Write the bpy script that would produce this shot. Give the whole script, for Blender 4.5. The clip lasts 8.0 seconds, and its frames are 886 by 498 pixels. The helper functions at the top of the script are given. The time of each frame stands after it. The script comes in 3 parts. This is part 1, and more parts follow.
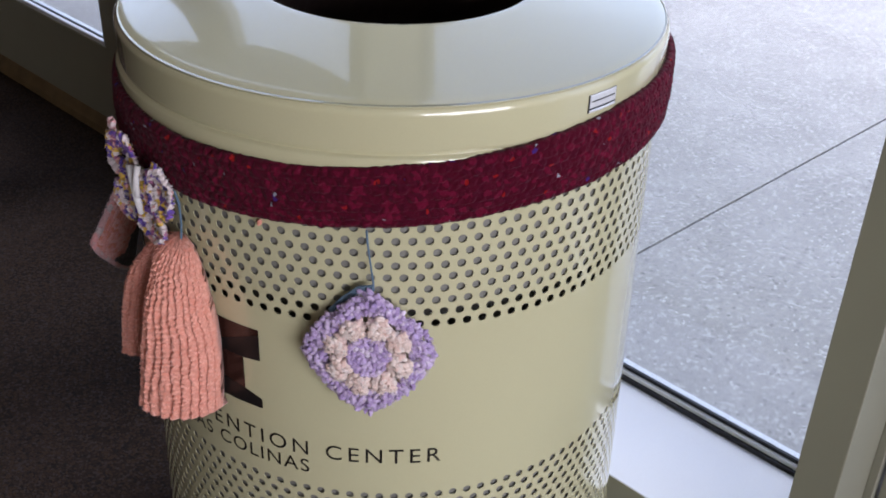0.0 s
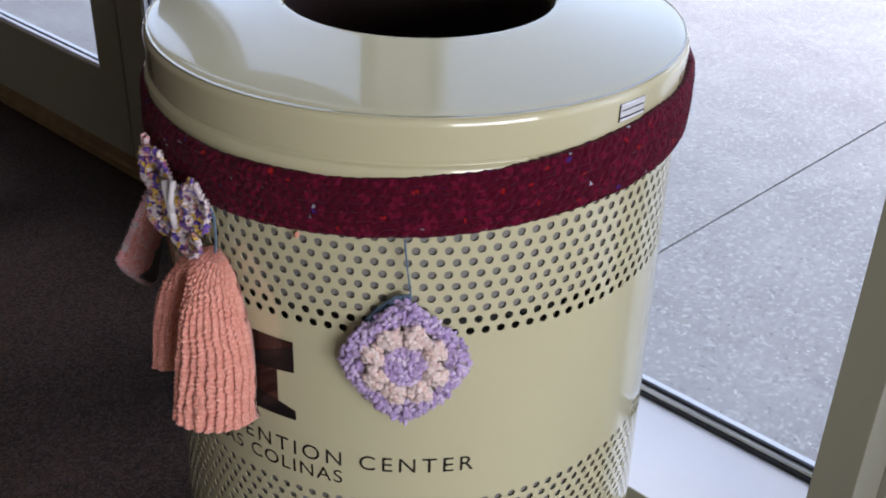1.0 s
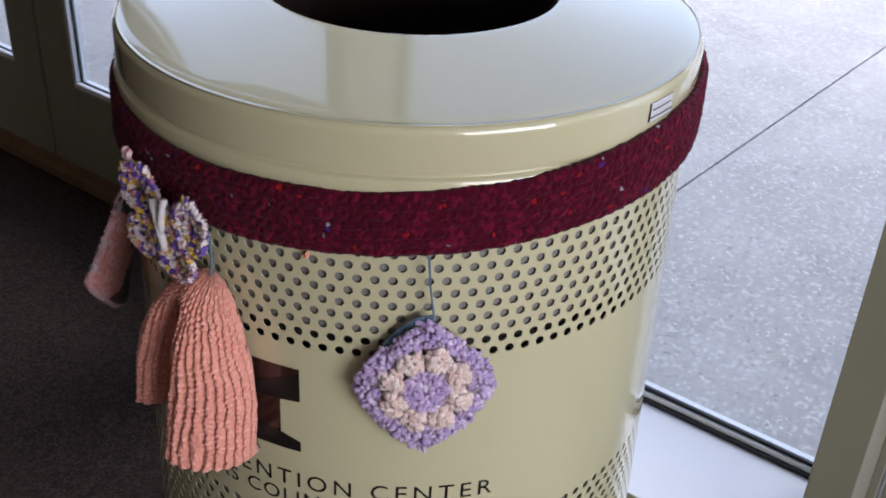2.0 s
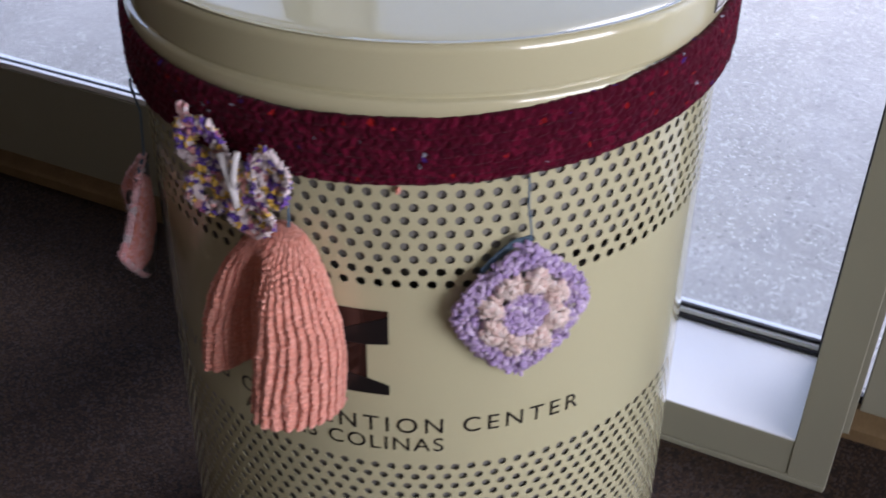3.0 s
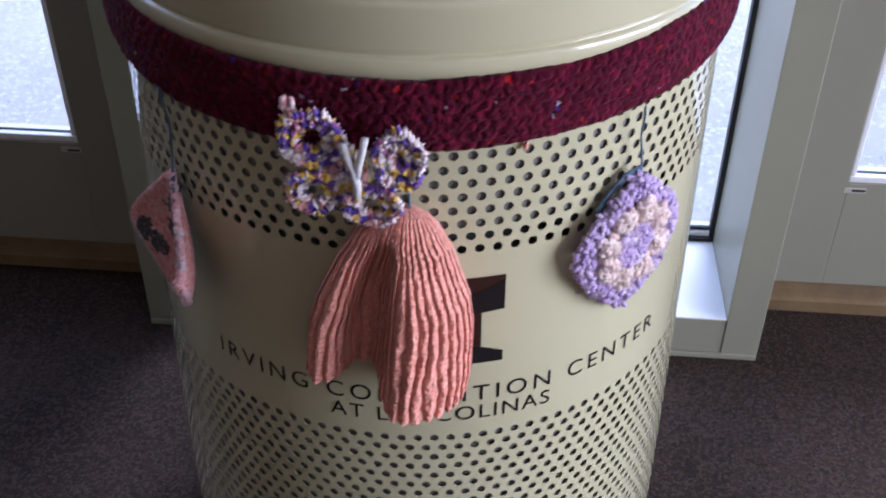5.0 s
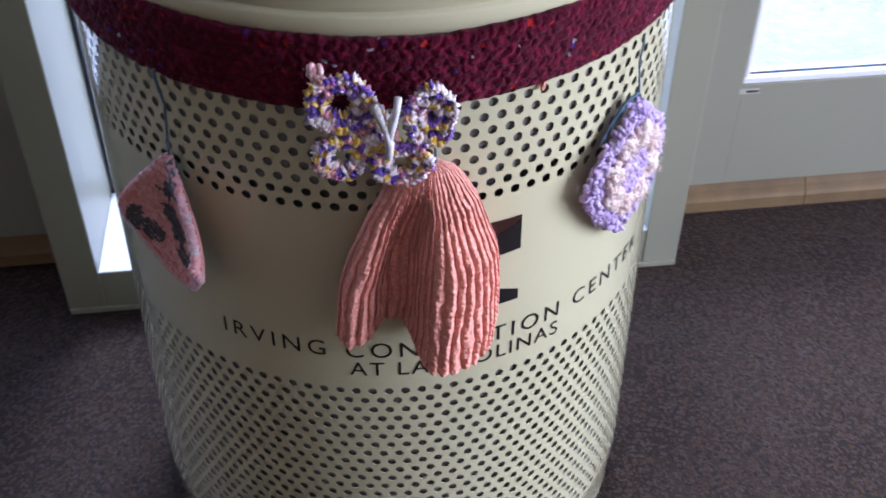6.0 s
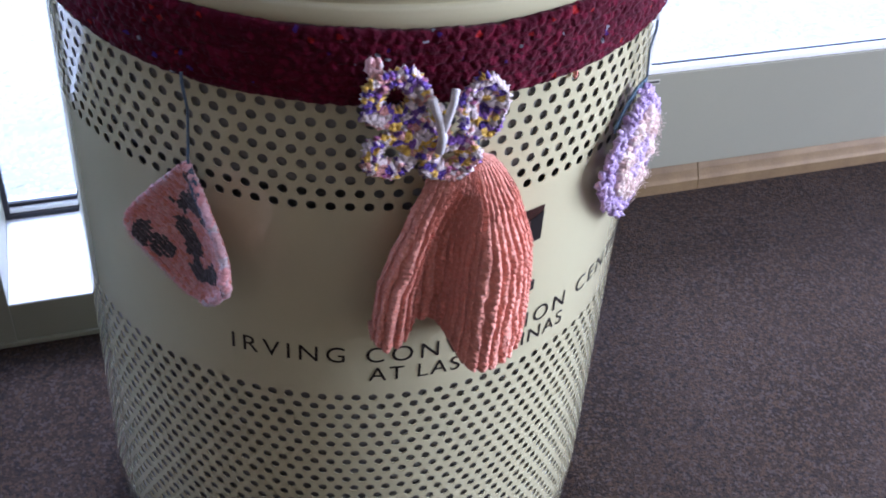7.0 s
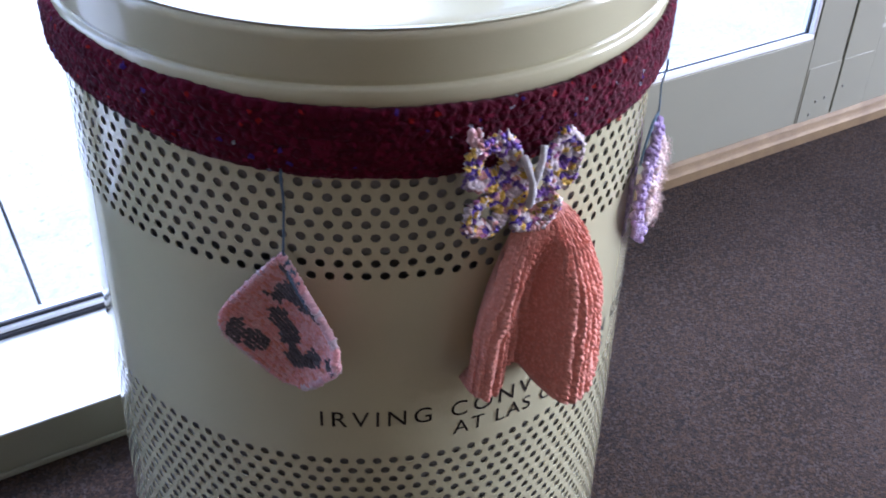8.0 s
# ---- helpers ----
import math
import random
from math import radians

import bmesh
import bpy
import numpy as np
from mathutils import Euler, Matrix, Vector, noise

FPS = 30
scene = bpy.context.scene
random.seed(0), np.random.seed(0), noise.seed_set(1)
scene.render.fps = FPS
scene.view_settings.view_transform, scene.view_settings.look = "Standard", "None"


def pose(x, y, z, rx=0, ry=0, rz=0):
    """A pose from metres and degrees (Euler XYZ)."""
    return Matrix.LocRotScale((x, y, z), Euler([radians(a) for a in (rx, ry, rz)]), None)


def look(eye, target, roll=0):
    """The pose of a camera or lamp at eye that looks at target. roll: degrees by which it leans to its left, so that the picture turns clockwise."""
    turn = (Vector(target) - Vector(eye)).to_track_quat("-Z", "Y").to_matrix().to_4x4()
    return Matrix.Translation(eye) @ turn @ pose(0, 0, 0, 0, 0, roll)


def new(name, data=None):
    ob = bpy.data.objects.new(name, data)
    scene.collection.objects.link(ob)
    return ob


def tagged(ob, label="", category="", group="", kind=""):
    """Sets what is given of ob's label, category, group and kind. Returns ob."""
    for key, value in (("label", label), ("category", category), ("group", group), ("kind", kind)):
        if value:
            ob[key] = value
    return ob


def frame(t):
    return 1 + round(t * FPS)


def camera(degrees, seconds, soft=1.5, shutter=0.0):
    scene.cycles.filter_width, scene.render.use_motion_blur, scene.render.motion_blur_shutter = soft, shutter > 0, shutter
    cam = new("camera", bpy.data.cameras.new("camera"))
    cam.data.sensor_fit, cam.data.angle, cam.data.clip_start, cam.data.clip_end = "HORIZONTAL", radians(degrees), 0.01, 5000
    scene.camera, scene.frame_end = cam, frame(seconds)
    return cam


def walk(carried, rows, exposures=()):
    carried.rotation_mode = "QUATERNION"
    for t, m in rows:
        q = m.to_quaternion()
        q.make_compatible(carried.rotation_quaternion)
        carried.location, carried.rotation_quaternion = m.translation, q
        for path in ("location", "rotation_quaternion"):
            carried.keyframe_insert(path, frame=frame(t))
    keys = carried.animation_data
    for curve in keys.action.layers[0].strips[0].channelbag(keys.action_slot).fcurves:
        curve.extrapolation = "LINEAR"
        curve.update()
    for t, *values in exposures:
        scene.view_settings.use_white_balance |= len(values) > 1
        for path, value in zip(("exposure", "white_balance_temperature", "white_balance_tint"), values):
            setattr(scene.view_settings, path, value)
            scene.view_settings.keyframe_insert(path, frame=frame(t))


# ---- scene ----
# The path: seconds, x, y, z, yaw, pitch, roll (metres and degrees; z = 0 is the carpet, the bin's axis stands at x = y = 0)
cam = camera(44.29, 8.0, soft=1.8, shutter=0.4)
PATH = [
    (0.0, 0.9245, -0.8737, 1.3799, 44.61, -31.66, -1.73),
    (0.5, 0.9226, -0.8784, 1.3790, 44.40, -31.34, -1.80),
    (1.0, 0.8920, -0.9325, 1.3762, 42.92, -30.53, -1.60),
    (1.5, 0.8209, -0.9570, 1.3590, 40.52, -31.68, -1.92),
    (1.7, 0.7805, -0.9378, 1.3685, 39.21, -31.38, -2.37),
    (2.8, 0.5934, -0.9906, 1.3303, 29.1, -34.04, -1.27),
    (3.0, 0.5232, -1.0421, 1.3338, 26.19, -35.08, -0.65),
    (3.5, 0.4183, -1.0778, 1.3335, 23.60, -34.68, -0.81),
    (4.0, 0.3175, -1.0540, 1.3282, 20.25, -35.99, -1.58),
    (4.5, 0.2063, -1.0982, 1.3185, 11.16, -36.68, -1.25),
    (5.0, 0.1165, -1.1268, 1.3134, 4.93, -37.07, -0.34),
    (5.2, 0.0881, -1.1174, 1.3016, 4.79, -39.74, -0.61),
    (6.3, -0.1540, -1.1184, 1.3310, -12.62, -40.19, -1.21),
    (6.5, -0.2040, -1.1177, 1.3148, -14.67, -39.04, -2.43),
    (7.0, -0.2836, -1.0715, 1.2987, -17.82, -39.41, -3.78),
    (7.5, -0.4382, -1.0619, 1.3312, -26.71, -37.29, -2.05),
    (8.0, -0.5312, -1.0098, 1.3280, -31.34, -36.06, -1.95),
]
walk(cam, [(t, pose(x, y, z, 90 + pitch, roll, yaw)) for t, x, y, z, yaw, pitch, roll in PATH],
     [(0.0, 1.27, 5750, 20), (1.7, 1.27, 5750, 20), (3.0, 1.42, 5680, 24), (3.5, 1.53, 5620, 24), (4.0, 1.54, 5450, 25), (4.5, 2.1, 5200, 26), (5.1, 2.1, 5150, 26), (6.5, 2.76, 4930, 24), (8.0, 2.78, 5000, 24)])


# ---- light ----
SUN_HEIGHT, SUN_TURN = 52, 205
sky_world = bpy.data.worlds.new("overcast_sky")
scene.world = sky_world
sky_world.use_nodes = True
wn = sky_world.node_tree.nodes
sky = wn.new("ShaderNodeTexSky")
sky.sky_type, sky.sun_disc = "NISHITA", False
sky.sun_elevation, sky.sun_rotation = radians(SUN_HEIGHT), radians(SUN_TURN)
sky.air_density, sky.dust_density, sky.ozone_density = 1.0, 4.0, 1.0
# thin cloud takes most of the blue out of the sky
cloud = wn.new("ShaderNodeHueSaturation")
cloud.inputs["Saturation"].default_value = 0.6
sky_world.node_tree.links.new(sky.outputs[0], cloud.inputs["Color"])
sky_world.node_tree.links.new(cloud.outputs[0], wn["Background"].inputs[0])
wn["Background"].inputs[1].default_value = 0.235
sun = new("sun", bpy.data.lights.new("sun", "SUN"))
sun.data.energy, sun.data.angle, sun.data.color = 0.6, radians(25), (1.0, 0.96, 0.9)
sun.matrix_world = look((4, 12, 14), (0, 0, 0))
SIZE = 0.866  # every length drawn below is taken times this, which makes the door leaves 0.94 m wide


def daylight(name, watts, wide, high, eye, target, colour=(1.0, 1.0, 1.0)):
    """The sky's light in a window's opening."""
    ob = new(name, bpy.data.lights.new(name, "AREA"))
    ob.data.shape, ob.data.size, ob.data.size_y = "RECTANGLE", wide * SIZE, high * SIZE
    ob.data.energy, ob.data.color = watts, colour
    ob.matrix_world = look(Vector(eye) * SIZE, Vector(target) * SIZE)
    return ob


daylight("daylight_east", 86, 3.6, 2.4, (5.58, -1.85, 1.7), (0, -1.85, 1.7), (1.0, 0.95, 0.85))


# ---- materials ----
def links_of(m):
    return m.node_tree.nodes, m.node_tree.links


def material(name, colour, rough=0.6, second=None, scale=30.0, grain=400.0, bump=0.1, depth=0.001, metal=0.0, coat=0.0, stain=0.35, sheen=0.0, speck=0.12):
    """A surface with broad blotches towards a second colour, fine grain in the colour, and fine relief."""
    m = bpy.data.materials.new(name)
    m.use_nodes = True
    n, l = links_of(m)
    b = n["Principled BSDF"]
    second = second or tuple(c * 0.8 for c in colour)
    co = n.new("ShaderNodeTexCoord")
    big, fine = n.new("ShaderNodeTexNoise"), n.new("ShaderNodeTexNoise")
    big.inputs["Scale"].default_value, big.inputs["Detail"].default_value = scale, 5
    fine.inputs["Scale"].default_value, fine.inputs["Detail"].default_value = grain, 3
    for tex in (big, fine):
        l.new(co.outputs["Object"], tex.inputs["Vector"])
    ramp = n.new("ShaderNodeMapRange")
    ramp.inputs["From Min"].default_value, ramp.inputs["From Max"].default_value = 0.35, 0.7
    ramp.inputs["To Max"].default_value = stain
    l.new(big.outputs["Fac"], ramp.inputs["Value"])
    mix = n.new("ShaderNodeMix")
    mix.data_type = "RGBA"
    mix.inputs["A"].default_value, mix.inputs["B"].default_value = (*colour, 1), (*second, 1)
    l.new(ramp.outputs["Result"], mix.inputs["Factor"])
    vary = n.new("ShaderNodeMix")
    vary.data_type, vary.blend_type = "RGBA", "MULTIPLY"
    tone = n.new("ShaderNodeMapRange")
    tone.inputs["From Min"].default_value, tone.inputs["From Max"].default_value = 0.3, 0.7
    tone.inputs["To Min"].default_value, tone.inputs["To Max"].default_value = 1 - speck, 1 + speck / 2
    l.new(fine.outputs["Fac"], tone.inputs["Value"])
    vary.inputs["Factor"].default_value = 1.0
    l.new(mix.outputs["Result"], vary.inputs["A"])
    l.new(tone.outputs["Result"], vary.inputs["B"])
    l.new(vary.outputs["Result"], b.inputs["Base Color"])
    wear = n.new("ShaderNodeMapRange")
    wear.inputs["To Min"].default_value, wear.inputs["To Max"].default_value = rough * 0.8, min(1, rough * 1.25)
    l.new(big.outputs["Fac"], wear.inputs["Value"])
    l.new(wear.outputs["Result"], b.inputs["Roughness"])
    b.inputs["Metallic"].default_value, b.inputs["Coat Weight"].default_value = metal, coat
    b.inputs["Sheen Weight"].default_value = sheen
    bp = n.new("ShaderNodeBump")
    bp.inputs["Strength"].default_value, bp.inputs["Distance"].default_value = bump, depth
    l.new(fine.outputs["Fac"], bp.inputs["Height"])
    l.new(bp.outputs["Normal"], b.inputs["Normal"])
    return m


def speckled(name, base, flecks, scale, cover, rough=0.95, bump=0.5, depth=0.002, sheen=0.0, blotch=0.25):
    """A base colour with small flecks of other colours (tweed yarn, carpet loops, concrete grains)."""
    m = material(name, base, rough, tuple(c * (1 - blotch) for c in base), 4.0, scale, bump, depth, sheen=sheen, stain=1.0)
    n, l = links_of(m)
    b = n["Principled BSDF"]
    old = b.inputs["Base Color"].links[0].from_socket
    if rough >= 1.0:
        b.inputs["Specular IOR Level"].default_value = 0.12
    co = n.new("ShaderNodeTexCoord")
    for k, (colour, share) in enumerate(zip(flecks, cover)):
        v = n.new("ShaderNodeTexVoronoi")
        v.inputs["Scale"].default_value = scale * (0.7 + 0.17 * k)
        shift = n.new("ShaderNodeVectorMath")
        shift.inputs[1].default_value = (3.1 * k, 1.7 * k, 0.9 * k)
        l.new(co.outputs["Object"], shift.inputs[0])
        l.new(shift.outputs[0], v.inputs["Vector"])
        sep = n.new("ShaderNodeSeparateColor")
        l.new(v.outputs["Color"], sep.inputs["Color"])
        cmp = n.new("ShaderNodeMath")
        cmp.operation = "LESS_THAN"
        cmp.inputs[1].default_value = share
        l.new(sep.outputs["Red"], cmp.inputs[0])
        mx = n.new("ShaderNodeMix")
        mx.data_type = "RGBA"
        mx.inputs["B"].default_value = (*colour, 1)
        l.new(cmp.outputs[0], mx.inputs["Factor"])
        l.new(old, mx.inputs["A"])
        old = mx.outputs["Result"]
    l.new(old, b.inputs["Base Color"])
    return m


def yarn(name, colours, grain=900.0, sheen=0.3, bump=0.6, dyed=0.0):
    """Yarn whose stitches each take one of several colours at random; dyed: lengths to the metre in which one strand changes its colour."""
    m = bpy.data.materials.new(name)
    m.use_nodes = True
    n, l = links_of(m)
    b = n["Principled BSDF"]
    geo = n.new("ShaderNodeNewGeometry")
    ramp = n.new("ShaderNodeValToRGB")
    ramp.color_ramp.interpolation = "CONSTANT"
    el = ramp.color_ramp.elements
    while len(el) > 1:
        el.remove(el[0])
    el[0].position, el[0].color = 0.0, (*colours[0][1], 1)
    at = colours[0][0]
    for share, colour in colours[1:]:
        e = el.new(at)
        e.color = (*colour, 1)
        at += share
    co = n.new("ShaderNodeTexCoord")
    if dyed:
        cells, one = n.new("ShaderNodeTexVoronoi"), n.new("ShaderNodeSeparateColor")
        cells.inputs["Scale"].default_value = dyed
        l.new(co.outputs["Object"], cells.inputs["Vector"])
        l.new(cells.outputs["Color"], one.inputs["Color"])
        l.new(one.outputs["Red"], ramp.inputs["Fac"])
    else:
        l.new(geo.outputs["Random Per Island"], ramp.inputs["Fac"])
    fine = n.new("ShaderNodeTexNoise")
    fine.inputs["Scale"].default_value, fine.inputs["Detail"].default_value = grain, 4
    l.new(co.outputs["Object"], fine.inputs["Vector"])
    tone = n.new("ShaderNodeMapRange")
    tone.inputs["From Min"].default_value, tone.inputs["From Max"].default_value = 0.3, 0.7
    tone.inputs["To Min"].default_value, tone.inputs["To Max"].default_value = 0.7, 1.12
    l.new(fine.outputs["Fac"], tone.inputs["Value"])
    vary = n.new("ShaderNodeMix")
    vary.data_type, vary.blend_type = "RGBA", "MULTIPLY"
    vary.inputs["Factor"].default_value = 1.0
    l.new(ramp.outputs["Color"], vary.inputs["A"])
    l.new(tone.outputs["Result"], vary.inputs["B"])
    l.new(vary.outputs["Result"], b.inputs["Base Color"])
    b.inputs["Roughness"].default_value, b.inputs["Sheen Weight"].default_value = 0.95, sheen
    bp = n.new("ShaderNodeBump")
    bp.inputs["Strength"].default_value, bp.inputs["Distance"].default_value = bump, 0.002
    l.new(fine.outputs["Fac"], bp.inputs["Height"])
    l.new(bp.outputs["Normal"], b.inputs["Normal"])
    return m


def pane_glass(name):
    m = bpy.data.materials.new(name)
    m.use_nodes = True
    n, l = links_of(m)
    n.remove(n["Principled BSDF"])
    clear, gloss, mix, fr = (n.new(k) for k in ("ShaderNodeBsdfTransparent", "ShaderNodeBsdfGlossy", "ShaderNodeMixShader", "ShaderNodeFresnel"))
    clear.inputs["Color"].default_value = (0.93, 0.95, 0.95, 1)
    gloss.inputs["Roughness"].default_value = 0.01
    fr.inputs["IOR"].default_value = 1.4
    cap = n.new("ShaderNodeMath")
    cap.operation = "MINIMUM"
    cap.inputs[1].default_value = 0.06
    l.new(fr.outputs[0], cap.inputs[0])
    l.new(cap.outputs[0], mix.inputs[0])
    l.new(clear.outputs[0], mix.inputs[1])
    l.new(gloss.outputs[0], mix.inputs[2])
    l.new(mix.outputs[0], n["Material Output"].inputs["Surface"])
    return m


CREAM = material("cream_powder_coat", (0.55, 0.525, 0.325), 0.2, (0.525, 0.49, 0.31), 3.0, 700, 0.015, 0.0002, coat=1.0, stain=0.6, speck=0.02)
LINER = material("grey_plastic_liner", (0.215, 0.21, 0.19), 0.5, (0.175, 0.17, 0.155), 8, 300, 0.1)
BAG = material("dark_brown_bag", (0.02, 0.011, 0.009), 0.4, (0.012, 0.008, 0.007), 12, 60, 0.4, 0.004)
PRINT = material("dark_printed_ink", (0.012, 0.01, 0.01), 0.35, None, 20, 500, 0.03)
LOGO = material("brown_printed_ink", (0.035, 0.014, 0.01), 0.25, (0.02, 0.009, 0.008), 12, 500, 0.03, coat=0.3)
CHROME = material("bright_metal_badge", (0.82, 0.82, 0.84), 0.3, None, 60, 600, 0.03, metal=0.35)
BLACK = material("black_rubber_gasket", (0.006, 0.006, 0.009), 0.55, None, 30, 400, 0.1)
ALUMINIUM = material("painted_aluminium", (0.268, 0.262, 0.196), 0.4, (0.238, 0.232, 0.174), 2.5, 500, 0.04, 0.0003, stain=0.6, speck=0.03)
# the sill's aluminium paint made paler and bluer: daylight put into its colour
SILL_DAYLIT = material("daylit_sill_paint", (0.72, 0.73, 0.74), 0.35, (0.66, 0.67, 0.68), 3.5, 500, 0.04, 0.0003, stain=0.6, speck=0.03)
BEAD = material("pale_aluminium_bead", (0.84, 0.85, 0.86), 0.35, None, 5, 500, 0.04, 0.0004)
BRONZE = material("bronze_threshold", (0.215, 0.145, 0.066), 0.5, (0.15, 0.098, 0.046), 14, 260, 0.25, 0.0008, metal=0.25, stain=0.8)
STEEL = material("steel_screw", (0.3, 0.29, 0.27), 0.35, None, 60, 600, 0.05, metal=0.9)
PAPER = material("pale_sticker", (0.5, 0.48, 0.42), 0.5, None, 60, 600, 0.03)
PLASTER = material("painted_plaster", (0.32, 0.25, 0.175), 0.8, (0.28, 0.215, 0.145), 1.5, 200, 0.2)
CEILING = material("pale_ceiling_paint", (0.4, 0.39, 0.38), 0.85, None, 1.5, 200, 0.2)
CARPET = speckled("brown_loop_carpet", (0.035, 0.0235, 0.018), [(0.02, 0.015, 0.0135), (0.048, 0.036, 0.03), (0.046, 0.029, 0.0185)], 230, (0.25, 0.2, 0.25), 1.0, 0.9, 0.003, blotch=0.35)
CONCRETE = speckled("pale_concrete", (0.43, 0.41, 0.375), [(0.36, 0.345, 0.32), (0.5, 0.48, 0.445), (0.25, 0.24, 0.22), (0.4, 0.38, 0.35), (0.62, 0.6, 0.55)], 135, (0.18, 0.16, 0.03, 0.2, 0.012), 0.9, 0.5, 0.002, blotch=0.22)
JOINT = material("dark_joint_filler", (0.1, 0.093, 0.08), 0.95, None, 30, 300, 0.3)
BURGUNDY = speckled("burgundy_tweed_yarn", (0.082, 0.0016, 0.0145), [(0.055, 0.0012, 0.011), (0.11, 0.003, 0.02), (0.05, 0.016, 0.15), (0.26, 0.008, 0.008), (0.3, 0.32, 0.38)], 190, (0.25, 0.2, 0.006, 0.007, 0.002), 1.0, 0.8, 0.003, sheen=0.06, blotch=0.3)
CORAL = speckled("coral_wool", (0.79, 0.345, 0.26), [(0.74, 0.3, 0.22), (0.82, 0.39, 0.3)], 420, (0.25, 0.25), 1.0, 0.8, 0.002, sheen=0.25, blotch=0.12)
LILAC = yarn("lilac_chenille", [(0.4, (0.56, 0.42, 0.7)), (0.3, (0.66, 0.52, 0.77)), (0.2, (0.45, 0.32, 0.6)), (0.1, (0.8, 0.68, 0.85))])
PEACH = yarn("peach_chenille", [(0.5, (0.95, 0.77, 0.69)), (0.3, (0.96, 0.84, 0.78)), (0.2, (0.92, 0.69, 0.62))])
VARIEGATED = yarn("variegated_cotton", [(0.38, (0.88, 0.76, 0.78)), (0.14, (0.13, 0.06, 0.42)), (0.1, (0.25, 0.1, 0.48)), (0.17, (0.88, 0.58, 0.08)), (0.14, (0.82, 0.42, 0.38)), (0.07, (0.4, 0.12, 0.28))], dyed=150)
WHITE_YARN = yarn("white_yarn", [(1.0, (0.75, 0.72, 0.72))])
BLUE_YARN = yarn("blue_grey_yarn", [(0.6, (0.1, 0.17, 0.25)), (0.4, (0.14, 0.22, 0.3))])
PINK_WOOL = yarn("pink_wool", [(0.45, (0.78, 0.36, 0.33)), (0.3, (0.82, 0.46, 0.44)), (0.25, (0.74, 0.29, 0.22))])
CHARCOAL_WOOL = yarn("charcoal_wool", [(0.6, (0.075, 0.07, 0.08)), (0.4, (0.11, 0.1, 0.11))])
PALE_PINK = speckled("pale_pink_edging_wool", (0.8, 0.5, 0.52), [(0.72, 0.36, 0.36), (0.6, 0.5, 0.52)], 120, (0.3, 0.15), 1.0, 0.7, 0.002, sheen=0.5)
GLASS = pane_glass("clear_glass")


# ---- building blocks ----
def add_box(bm, x0, x1, y0, y1, z0, z1, bevel=0.0):
    made = bmesh.ops.create_cube(bm, size=1)["verts"]
    bmesh.ops.transform(bm, verts=made, matrix=Matrix.LocRotScale(((x0 + x1) / 2, (y0 + y1) / 2, (z0 + z1) / 2), None, (x1 - x0, y1 - y0, z1 - z0)))
    if bevel:
        bmesh.ops.bevel(bm, geom=list({e for v in made for e in v.link_edges}), offset=bevel, segments=2, affect="EDGES", profile=0.5)
    return bm


def box(*sizes, bevel=0.0):
    return add_box(bmesh.new(), *sizes, bevel=bevel)


def mesh_of(name, data, mat, smooth=False):
    """A mesh from a bmesh, or from vertices and faces."""
    me = bpy.data.meshes.new(name)
    if isinstance(data, bmesh.types.BMesh):
        data.to_mesh(me)
        data.free()
    else:
        me.from_pydata(data[0], [], data[1])
    if smooth:
        me.polygons.foreach_set("use_smooth", [True] * len(me.polygons))
    me.transform(Matrix.Scale(SIZE, 4))
    me.materials.append(mat)
    me.update()
    return me


def thing(name, place, label, category, group="", kind=""):
    ob = new(name)
    ob.location, ob.empty_display_size = Vector(place) * SIZE, 0.05
    return tagged(ob, label, category, group, kind)


def part(name, data, mat, parent, label="", smooth=False, kind=""):
    """One mesh, given in world places, under a thing or under a part of a thing."""
    me = mesh_of(name, data, mat, smooth)
    base, up = Vector((0, 0, 0)), parent
    while up:
        base, up = base + up.location, up.parent
    me.transform(Matrix.Translation(-base))
    ob = new(name, me)
    ob.parent = parent
    return tagged(ob, label, "", "", kind)


def solid(name, data, mat, label, category, kind="structure", smooth=False):
    return tagged(new(name, mesh_of(name, data, mat, smooth)), label, category, "", kind)


LIFT = 0.0355


def round_shape(profile, steps=128, close=False):
    """Vertices and faces of a profile of (radius, height) turned about the z axis."""
    vs, fs, n = [], [], len(profile)
    for i in range(steps):
        a = 2 * math.pi * i / steps
        vs += [(r * math.cos(a), r * math.sin(a), z + LIFT) for r, z in profile]
    for i in range(steps):
        j = (i + 1) % steps
        for k in range(n if close else n - 1):
            m = (k + 1) % n
            fs.append((i * n + k, j * n + k, j * n + m, i * n + m))
    return vs, fs


def on_bin(turn, z, r):
    a = radians(turn)
    return Vector((r * math.cos(a), r * math.sin(a), z + LIFT))


def tube(points, r, sides=8, wobble=0.0):
    """A round strand along points, with closed ends."""
    pts = [Vector(p) for p in points]
    vs, fs = [], []
    for i, p in enumerate(pts):
        d = (pts[min(i + 1, len(pts) - 1)] - pts[max(i - 1, 0)]).normalized()
        side = d.cross(Vector((0.31, 0.2, 0.93)) if abs(d.z) < 0.9 else Vector((1, 0, 0))).normalized()
        over = d.cross(side)
        rr = r * (1 + wobble * math.sin(i * 2.1))
        vs += [p + rr * (math.cos(2 * math.pi * k / sides) * side + math.sin(2 * math.pi * k / sides) * over) for k in range(sides)]
    for i in range(len(pts) - 1):
        for k in range(sides):
            m = (k + 1) % sides
            fs.append((i * sides + k, i * sides + m, (i + 1) * sides + m, (i + 1) * sides + k))
    fs += [tuple(reversed(range(sides))), tuple(range((len(pts) - 1) * sides, len(pts) * sides))]
    return vs, fs


